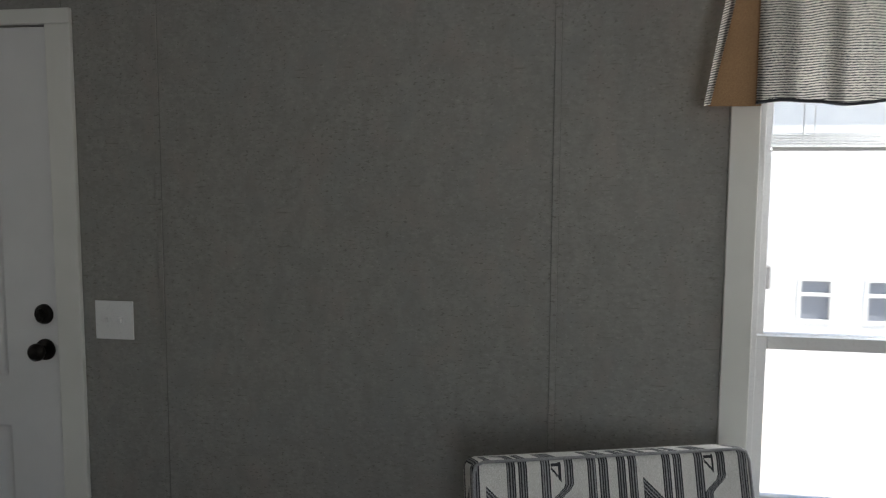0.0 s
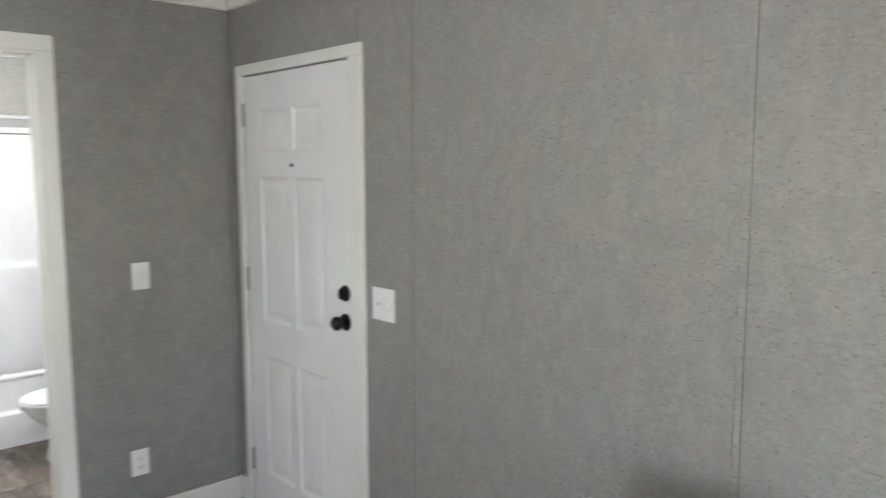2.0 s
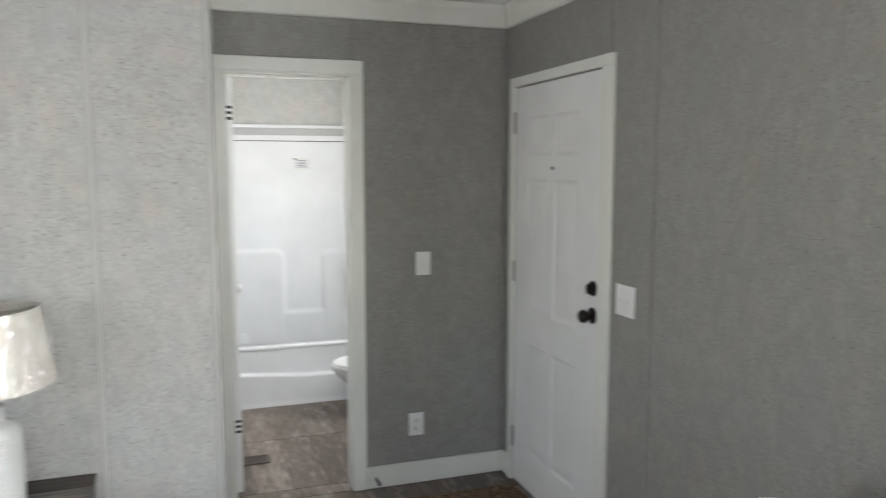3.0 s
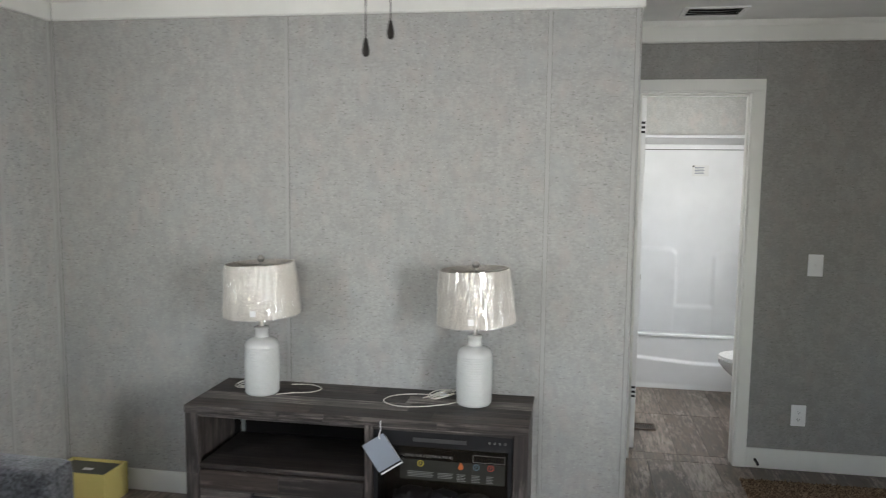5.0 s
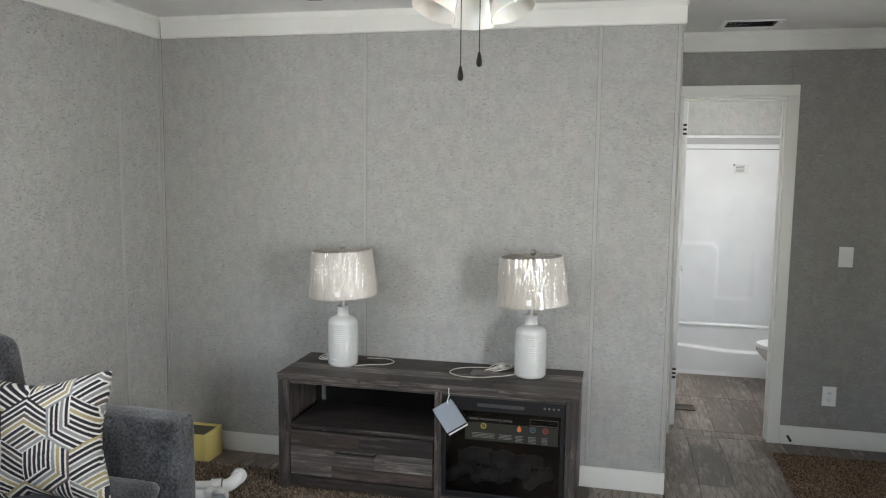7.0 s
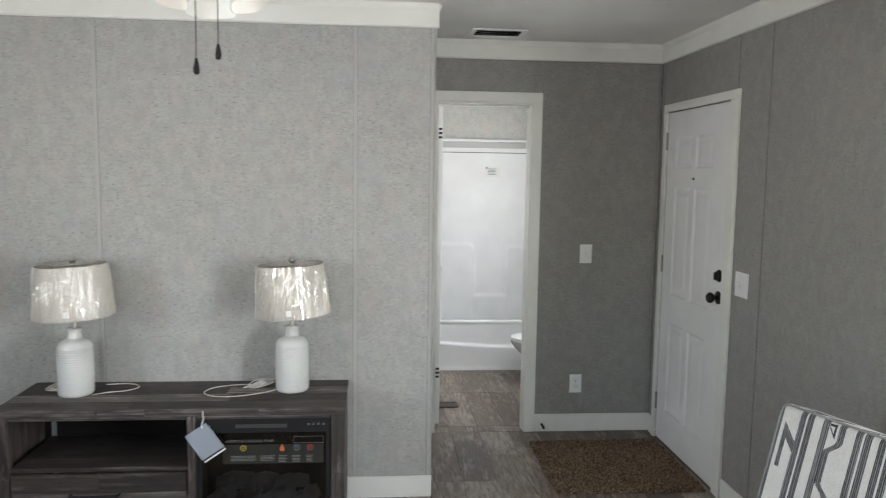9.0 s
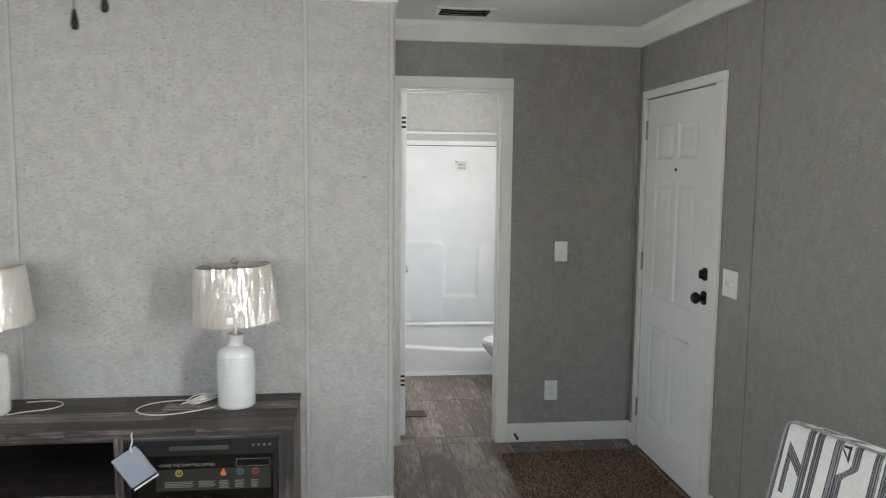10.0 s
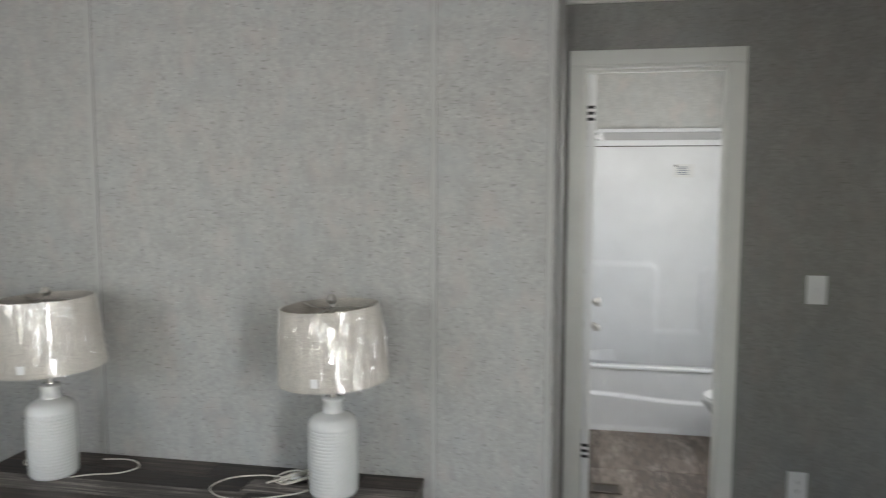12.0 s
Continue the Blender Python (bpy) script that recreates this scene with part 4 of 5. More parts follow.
    part("print_frame", boxes((fx1 - 0.16, fx1 - 0.03, yy, yy + 0.0004, zs - 0.035, zs - 0.0335), (fx1 - 0.16, fx1 - 0.03, yy, yy + 0.0004, zs - 0.006, zs - 0.0045), (fx1 - 0.16, fx1 - 0.1585, yy, yy + 0.0004, zs - 0.0335, zs - 0.006), (fx1 - 0.0315, fx1 - 0.03, yy, yy + 0.0004, zs - 0.0335, zs - 0.006)), ink, g)
    for x, c, nm in ((fx0 + 0.145, (0.42, 0.33, 0.04), "yellow"), (fx0 + 0.33, (0.5, 0.13, 0.03), "orange"), (fx0 + 0.4, (0.08, 0.13, 0.17), "blue"), (fx0 + 0.465, (0.32, 0.05, 0.035), "red")):
        x = fx0 + 0.197 + 0.9 * (x - fx0 - 0.145)
        m = paint(nm + "_ink", c, 0.5)
        if nm == "orange":
            ic = part("icon", lathe([(0.0, 0.017), (0.004, 0.01), (0.009, 0.0), (0.011, -0.006), (0.007, -0.014), (0, -0.015)], 12), m, g, "orange flame mark", True)
            ic.matrix_local = pose(x, yy - 0.0002, zs - 0.055) @ Matrix.Diagonal((1, 0.05, 1, 1))
        else:
            part("icon", lathe([(0.0095, 0), (0.0095, 0.0005), (0.0135, 0.0005), (0.0135, 0)], 24), m, g, nm + " ring mark").matrix_local = pose(x, yy + 0.0005, zs - 0.055, 90, 0, 0)
            part("icon_mark", box(x - 0.002, x + 0.002, yy, yy + 0.0005, zs - 0.058, zs - 0.049), m, g)
    for x0, x1, n in ((0.085, 0.205, 4), (0.225, 0.295, 4), (0.312, 0.352, 5), (0.378, 0.418, 5), (0.446, 0.478, 5)):
        for k in range(n):
            part("print_bar", box(fx0 + 0.0665 + 0.9 * x0, fx0 + 0.0665 + 0.9 * x1 - 0.006 * (k % 2), yy, yy + 0.0004, zs - 0.092 - k * 0.0066, zs - 0.0895 - k * 0.0066), ink, g)
    # hanging tag
    tag = thing("hang_tag", (-2.475, SY0 - 0.012, 0.56), "grey folded care tag on white string hanging from console", "tag")
    for k, (m, o) in enumerate(((PAPER_TAG, 0), (DARK, 0.004), (WHITE_PAPER, 0.008))):
        part("card", box(-0.095, 0.012, -0.0012 + o, 0.0012 + o, -0.155 - 0.008 * k, -0.025 - 0.008 * k, bevel=0.0005, seg=1, turn=Matrix.Translation((0, 0, -0.02)) @ Matrix.Rotation(radians(-34), 4, "Y") @ Matrix.Translation((0, 0, 0.02))), m, tag)
    part("string", tube(smooth_line([(0.0, 0.008, 0.03), (0.002, -0.002, 0.018), (0.004, -0.004, 0.0), (-0.004, -0.003, -0.03), (0.0, 0, -0.042)], 5), 0.0022, 6), WHITE_PAPER, tag, "", True)


console()

# ---------------- table lamps ----------------


def table_lamp(at, rz, tilt):
    t = thing("table_lamp", at, "white ribbed ceramic table lamp with plastic-wrapped linen shade on console", "table lamp", "pair of lamps on the console", rz)
    prof = [(0.0, 0.0), (0.066, 0.0), (0.073, 0.004)]
    z = 0.012
    while z < 0.222:
        r = 0.0775 + 0.0022 * math.sin((z - 0.012) / 0.21 * math.pi)
        prof += [(r - 0.0009, z), (r - 0.0002, z + 0.002), (r, z + 0.0048), (r - 0.0002, z + 0.0076), (r - 0.0008, z + 0.0098)]
        z += 0.0105
    prof += [(0.0765, 0.226), (0.07, 0.24), (0.058, 0.25), (0.042, 0.256), (0.033, 0.26), (0.0315, 0.268), (0.0315, 0.292), (0.034, 0.295), (0.034, 0.302), (0.028, 0.306), (0, 0.306)]
    part("base", lathe(prof, 48), CERAMIC, t, "white glazed ribbed ceramic bottle", True)
    part("stem", lathe([(0.011, 0.306), (0.011, 0.335), (0.016, 0.337), (0.016, 0.38), (0.004, 0.384), (0.004, 0.585)], 16), NICKEL, t, "", True)
    r0, r1, z0, z1 = 0.168, 0.149, 0.36, 0.59
    lean = Matrix.Translation((0, 0, 0.47)) @ Matrix.Rotation(radians(tilt), 4, "Y") @ Matrix.Translation((0, 0, -0.47))
    bm = lathe([(r0, z0), (r0 + 0.0012, z0 + 0.008), (r1 + 0.0012, z1 - 0.008), (r1, z1), (r1 - 0.003, z1), (r0 - 0.003, z0), (r0, z0)], 64)
    bm.transform(lean)
    s = part("shade", bm, SHADE, t, "natural linen drum shade", True)
    rw = random.Random(int(abs(at[0]) * 1000))
    ph = [rw.uniform(0, 6.28) for _ in range(12)]
    folds = [(rw.uniform(0, 6.28), rw.uniform(0.05, 0.95), rw.uniform(-0.15, 0.45), rw.uniform(0.1, 0.4), rw.uniform(0.02, 0.05), rw.uniform(0.002, 0.006)) for _ in range(150)]

    def film(u, v):
        a = 2 * math.pi * u
        r = r0 + (r1 - r0) * v + 0.003
        for a0, v0, lean_, half, wide, high in folds:
            dv = abs(v - v0) / half
            if dv < 1:
                da = (a - a0 - lean_ * (v - v0) + math.pi) % (2 * math.pi) - math.pi
                if abs(da) < wide:
                    r += high * (1 - abs(da) / wide) * (1 - dv * dv)
        r += 0.0008 * math.sin(9 * a + ph[0] + 2 * v)
        return (r * math.cos(a), r * math.sin(a), z0 - 0.004 + (z1 - z0 + 0.008) * v)
    bm = sheet(film, 420, 30)
    bm.transform(lean)
    part("wrap", bm, WRAP, s, "crinkled clear plastic wrap", True)
    bm = box(-0.012, 0.012, -r0 - 0.0015, -r0 - 0.0005, z0 + 0.018, z0 + 0.044)
    bm.transform(lean)
    part("label", bm, WHITE_PAPER, s, "small square paper label")
    bm = bmesh.new()
    for k in range(3):
        a = 2 * math.pi * k / 3 + 0.4
        tube([(0, 0, z1 - 0.01), (0.1 * math.cos(a), 0.1 * math.sin(a), z1 - 0.012), ((r1 - 0.002) * math.cos(a), (r1 - 0.002) * math.sin(a), z1 - 0.004)], 0.002, 6, bm)
    bm.transform(lean)
    part("spider", bm, NICKEL, s, "thin wire shade fitter")
    part("finial", lathe([(0.004, 0.58), (0.008, 0.588), (0.006, 0.594), (0.012, 0.597), (0.017, 0.608), (0.0125, 0.62), (0.005, 0.6245), (0, 0.625)], 20), NICKEL, t, "brushed nickel ball finial", True)
    return t


table_lamp((-3.085, -0.2, SZ), 10, -2.4)
table_lamp((-2.127, -0.165, SZ), 0, -3.0)


def cord(name, pts, label):
    t = thing(name, pts[0], label, "cord")
    base = Vector(pts[0])
    part("cable", tube([p - base for p in smooth_line(pts, 8)], 0.0024, 8), CORD, t, "", True)
    return t, base


z = SZ + 0.0035
c, b = cord("lamp_cord", [(-2.19, -0.15, z), (-2.24, -0.21, z), (-2.36, -0.27, z), (-2.46, -0.27, z), (-2.52, -0.21, z), (-2.49, -0.13, z), (-2.4, -0.09, z), (-2.31, -0.1, z + 0.004)], "white lamp cord looped on console top")
def tangle(c, o, count, seed):
    rc = random.Random(seed)
    for k in range(count):
        p = o + Vector((rc.uniform(-0.03, 0.03), rc.uniform(-0.015, 0.015), 0.003))
        q, e, up = rc.uniform(0, 3.14), rc.uniform(0.25, 0.5), rc.uniform(0.01, 0.036)
        ring = [(0.05 * math.cos(g), 0.05 * e * math.sin(g), up * (0.5 + 0.5 * math.sin(g + q))) for g in (0.3, 1.2, 2.1, 3.0, 3.9, 4.8, 5.7)]
        part("coil", tube(smooth_line([p + Vector((x * math.cos(q * 0.25) - y * math.sin(q * 0.25), x * math.sin(q * 0.25) + y * math.cos(q * 0.25), h)) for x, y, h in ring]), 0.0024, 8), CORD, c, "", True)


tangle(c, Vector((-2.29, -0.115, z)) - b, 8, 5)
part("plug", box(-0.015, 0.015, -0.009, 0.009, 0, 0.018, bevel=0.004), PLASTIC, c, "white two-pin plug").matrix_local = Matrix.Translation(Vector((-2.27, -0.125, z + 0.012)) - b) @ Matrix.Rotation(0.5, 4, "Z")
c, b = cord("lamp_cord", [(-3.01, -0.225, z), (-2.95, -0.19, z), (-2.87, -0.16, z), (-2.84, -0.1, z), (-2.9, -0.05, z), (-3.0, -0.06, z)], "white lamp cord behind lamp on console top")
c, b = cord("lamp_cord", [(-3.12, -0.22, z), (-3.17, -0.18, z), (-3.2, -0.12, z), (-3.14, -0.1, z + 0.01), (-3.17, -0.16, z + 0.012), (-3.21, -0.15, z)], "bundled white lamp cord at console edge")
tangle(c, Vector((-3.17, -0.13, z)) - b, 6, 8)

# ---------------- ceiling fan light kit ----------------


FAN = H - 0.025     # top of the fan body, hung below its canopy


def light_kit():
    t = thing("ceiling_fan", (-2.14, -1.735, FAN), "white ceiling fan with dark blades, frosted glass shades and pull chains", "ceiling fan")
    part("canopy", lathe([(0, 0.0245), (0.075, 0.0245), (0.072, -0.025), (0.03, -0.05), (0, -0.05)][::-1], 32), PLASTIC, t, "", True)
    part("housing", lathe([(0.02, -0.05), (0.02, -0.085), (0.13, -0.1), (0.14, -0.13), (0.12, -0.17), (0.06, -0.19), (0.05, -0.235), (0.03, -0.25), (0, -0.25)], 36), PLASTIC, t, "", True)
    for k in range(3):
        a = radians(101 + 120 * k)
        d = Vector((math.cos(a), math.sin(a), 0))
        arm = part("arm", tube(smooth_line([d * 0.04 + Vector((0, 0, -0.22)), d * 0.08 + Vector((0, 0, -0.225)), d * 0.1 + Vector((0, 0, -0.25))]), 0.011, 10), PLASTIC, t, "", True)
        n = 40
        bm = bmesh.new()
        rings = []
        for r, zz in ((0.02, 0), (0.032, -0.012), (0.04, -0.04), (0.045, -0.075), (0.051, -0.105), (0.063, -0.134), (0.061, -0.135), (0.049, -0.105), (0.042, -0.075), (0.028, -0.015)):
            rr = [r * (1 + (0.025 * math.cos(6 * 2 * math.pi * i / n) if zz < -0.1 else 0)) for i in range(n)]
            rings.append([bm.verts.new((rr[i] * math.cos(2 * math.pi * i / n), rr[i] * math.sin(2 * math.pi * i / n), zz)) for i in range(n)])
        for p, q in zip(rings, rings[1:]):
            for i in range(n):
                bm.faces.new((p[i], p[(i + 1) % n], q[(i + 1) % n], q[i]))
        bm.transform(Matrix.Translation(d * 0.066 + Vector((0, 0, -0.243))) @ Matrix.Rotation(a, 4, "Z") @ Matrix.Rotation(radians(-24), 4, "Y"))
        part("glass_shade", bm, FROST, arm, "frosted white tulip glass", True)
    for k in range(3):
        # blade iron and pitched blade
        turn = Matrix.Rotation(radians(40 + 120 * k), 4, "Z")
        bm = tube(smooth_line([(0.1, 0, -0.15), (0.17, 0, -0.185), (0.24, 0, -0.227)]), 0.011, 10)
        bm.transform(turn)
        part("blade_iron", bm, PLASTIC, t, "", True)
        bm = bmesh.new()
        outline = [(0.2, -0.05), (0.6, -0.066), (0.645, -0.055), (0.665, -0.02), (0.665, 0.02), (0.645, 0.055), (0.6, 0.066), (0.2, 0.05)]
        lo = [bm.verts.new((x, y, -0.003)) for x, y in outline]
        hi = [bm.verts.new((x, y, 0.003)) for x, y in outline]
        bm.faces.new(lo[::-1])
        bm.faces.new(hi)
        for i in range(len(lo)):
            j = (i + 1) % len(lo)
            bm.faces.new((lo[i], lo[j], hi[j], hi[i]))
        bm.transform(turn @ Matrix.Translation((0, 0, -0.234)) @ Matrix.Rotation(radians(10), 4, "X"))
        part("blade", bm, LEG_WOOD, t, "dark brown wooden blade")
    for x, y, z1 in ((-2.161, -1.793, 1.843), (-2.118, -1.754, 1.884)):
        dx, dy = x + 2.14, y + 1.735
        ch = part("pull_chain", tube([(dx, dy, -0.2), (dx, dy, z1 + 0.03 - FAN)], 0.0014, 6), BRONZE, t, "thin dark bead chain")
        part("pull_knob", lathe([(0, 0.038), (0.003, 0.037), (0.0052, 0.028), (0.0078, 0.014), (0.008, 0.008), (0.0066, 0.002), (0.003, -0.001), (0, -0.0012)], 14, (dx, dy, z1 - FAN)), BRONZE, ch, "dark wooden pull", True)


light_kit()

# ---------------- sofa, pillow ----------------


def cushion(bm, x0, x1, y0, y1, z0, z1, r=0.05, puff=0.02):
    """A stuffed block: rounded, with a swollen middle and slightly uneven skin."""
    n = 14
    got = bmesh.ops.create_cube(bm, size=1)
    edges = list({e for v in got["verts"] for e in v.link_edges})
    bmesh.ops.subdivide_edges(bm, edges=edges, cuts=n, use_grid_fill=True)
    vs = list(bm.verts)
    s = Vector(((x1 - x0) / 2, (y1 - y0) / 2, (z1 - z0) / 2))
    c = Vector(((x0 + x1) / 2, (y0 + y1) / 2, (z0 + z1) / 2))
    for v in vs:
        p = Vector((v.co.x * 2 * s.x, v.co.y * 2 * s.y, v.co.z * 2 * s.z))
        core = Vector([max(-s[i] + r, min(s[i] - r, p[i])) for i in range(3)])
        d = p - core
        q = core + (d.normalized() * r if d.length > 1e-6 else d)
        f = [math.cos(math.pi / 2 * min(1, abs(p[i]) / s[i])) for i in range(3)]
        for i in range(3):
            j, k = (i + 1) % 3, (i + 2) % 3
            q[i] += math.copysign(puff * f[j] * f[k], p[i]) * (abs(p[i]) / s[i]) ** 3
        w = c + q
        v.co = w + 0.004 * noise.noise_vector(w * 9)
    return bm


def sofa():
    t = thing("sofa", (XL + 0.03, -1.0, 0), "charcoal grey chenille sofa against pale wall", "sofa")
    # local: x out from the wall, y negative away from the far arm
    L = 2.1
    part("base", cushion(bmesh.new(), 0.03, 0.74, -L + 0.08, -0.08, 0.09, 0.26, 0.03, 0.005), CHARCOAL, t, "", True)
    part("back_frame", cushion(bmesh.new(), 0.02, 0.14, -L + 0.06, -0.06, 0.27, 0.56, 0.05, 0.01), CHARCOAL, t, "", True)
    for y1 in (0.0, -L + 0.16):
        part("arm", cushion(bmesh.new(), 0.03, 0.756, y1 - 0.16, y1, 0.08, 0.577, 0.024, 0.01), CHARCOAL, t, "", True)
    for k in range(2):
        y1 = -0.165 - k * 0.885
        part("seat_cushion", cushion(bmesh.new(), 0.2, 0.71, y1 - 0.88, y1, 0.262, 0.328, 0.045, 0.02), CHARCOAL, t, "", True)
        bm = cushion(bmesh.new(), 0.055, 0.185, y1 - 0.88, y1 - 0.06 * (k == 0), 0.333, 0.945, 0.062, 0.02)
        for v in bm.verts:
            # slumped outer end
            if k == 0 and v.co.y > y1 - 0.4:
                v.co.y -= 0.22 * max(0, v.co.z - 0.55) * (v.co.y - y1 + 0.4) / 0.4
        part("back_cushion", bm, CHARCOAL, t, "", True)
    for x in (0.1, 0.68):
        for y in (-0.08, -L + 0.08):
            part("leg", box(x - 0.03, x + 0.03, y - 0.03, y + 0.03, 0, 0.09, bevel=0.004), LEG_WOOD, t)


sofa()


def pillow():
    t = thing("throw_pillow", (-3.775, -1.53, 0.332), "patterned cream, black, grey and gold throw pillow on sofa", "pillow", rz=6)
    S, SH = 0.565, 0.478
    R = 0.1
    rp = np.random.RandomState(3)
    tones = rp.randint(0, 100, 4000)

    def tone(x, z):
        # rhombus cells round hexagon centres, each striped along one of three ways
        best = None
        q = (math.sqrt(3) / 3 * x - z / 3) / R
        r = (2 / 3 * z) / R
        cx, cz = q, r
        cy = -cx - cz
        a, b, c = round(cx), round(cy), round(cz)
        da, db, dc = abs(a - cx), abs(b - cy), abs(c - cz)
        if da > db and da > dc:
            a = -b - c
        elif db > dc:
            b = -a - c
        else:
            c = -a - b
        ox, oz = R * math.sqrt(3) * (a + c / 2), R * 1.5 * c
        px, pz = x - ox, z - oz
        # the bend of each hexagon points one of three ways
        j = radians(120) * ((a - c) % 3)
        px, pz = px * math.cos(j) + pz * math.sin(j), pz * math.cos(j) - px * math.sin(j)
        ang = (math.degrees(math.atan2(pz, px)) - 90) % 360
        k = int(ang // 120)
        s = 0.866 * pz + (0.5 if k == 2 else -0.5) * px
        w = s / (R / 5.6)
        i = int(math.floor(w))
        h = tones[(i * 7 + a * 131 + c * 57 + (29 if k == 1 else 0)) % 4000]
        if w - i < 0.36:
            return 0
        return 1 if h < 58 else 2 if h < 74 else 3 if h < 88 else 4
    bm = bmesh.new()
    for side in (-1, 1):
        def f(u, v):
            x, zz = (u - 0.5) * S, v * SH
            e = min(u, 1 - u, v, 1 - v)
            th = 0.075 * (max(0, 1 - (2 * u - 1) ** 4) * max(0, 1 - (2 * v - 1) ** 4)) ** 0.55
            # drawn-in sides, proud corners
            pin = 0.042 * math.cos(math.pi * (v - 0.5)) ** 2 * (2 * u - 1)
            piz = 0.042 * math.cos(math.pi * (u - 0.5)) ** 2 * (2 * v - 1)
            wob = 0.006 * noise.noise(Vector((x * 8, side, zz * 8)))
            return (x - pin, side * (th + wob * (e > 0.02)) + 0.0, zz - piz)
        m_ = 270 if side < 0 else 60
        sheet(f, m_, m_, bm)
    for fc in bm.faces:
        p = fc.calc_center_median()
        fc.material_index = tone(p.x + 0.013, p.z)
    turn = Matrix.Rotation(radians(-13), 4, "X") @ Matrix.Rotation(radians(-5), 4, "Y")
    bm.transform(turn)
    lo = min(v.co.z for v in bm.verts)
    turn = Matrix.Translation((0, 0, 0.004 - lo)) @ turn
    bm.transform(Matrix.Translation((0, 0, 0.004 - lo)))
    part("cover", bm, [CREAM, BLACK_YARN, BROWN_YARN, GREY_YARN, GOLD_YARN], t, "cream cover with bent multi-colour stripes", True)
    bm = bmesh.new()
    rt = random.Random(2)
    for k in range(9):
        a = turn @ Vector((S / 2 - 0.008, 0, 0.008))
        b = a + Vector((0.045 + rt.uniform(-0.015, 0.02), -0.02 + rt.uniform(-0.02, 0.02), 0))
        b.z = 0.006 + rt.uniform(0, 0.006)
        tube(smooth_line([a, (a + b) / 2 + Vector((0.008, 0, 0.008)), b], 4), 0.0045, 6, bm)
    part("tassel", bm, CREAM, t, "cream yarn corner tassel", True)


pillow()

# ---------------- accent chair ----------------


def stripe_tone(u, v):
    """Off-white cloth with upright bands of fine dark lines in a wide repeat: u across, v down from the top edge."""
    u, w = u % 0.378, v % 0.27

    def lines(k):
        return 1 if k < 0.15 or 0.28 < k < 0.43 or 0.57 < k < 0.72 or k > 0.85 else 2
    for a in (0.052, 0.08, 0.134, 0.246, 0.274, 0.318, 0.346):
        if 0 <= u - a < 0.0215:
            return lines((u - a) / 0.0215)
    # bent band: a step to the side and back
    bend = 0.036 * (step(0.06, 0.105, w) - step(0.19, 0.235, w))
    if 0 <= u - 0.19 + bend < 0.0215:
        return lines((u - 0.19 + bend) / 0.0215)
    # slanting band between an upright bar and the next pair
    if 0.003 <= u < 0.052:
        d = w - 0.055 - 1.05 * (u - 0.003)
        if 0 <= d < 0.034:
            return lines(d / 0.034)
        if u < 0.0175 and 0.055 <= w < 0.2 and d > 0:
            return lines((u - 0.003) / 0.0145)
    # small open pennant
    if 0.158 <= u < 0.182:
        d = w - 0.02 - 1.2 * (u - 0.158)
        if 0 <= d < 0.007 or (u > 0.176 and 0.012 < w < 0.05) or (w < 0.02 and w > 0.013):
            return 1
    return 0


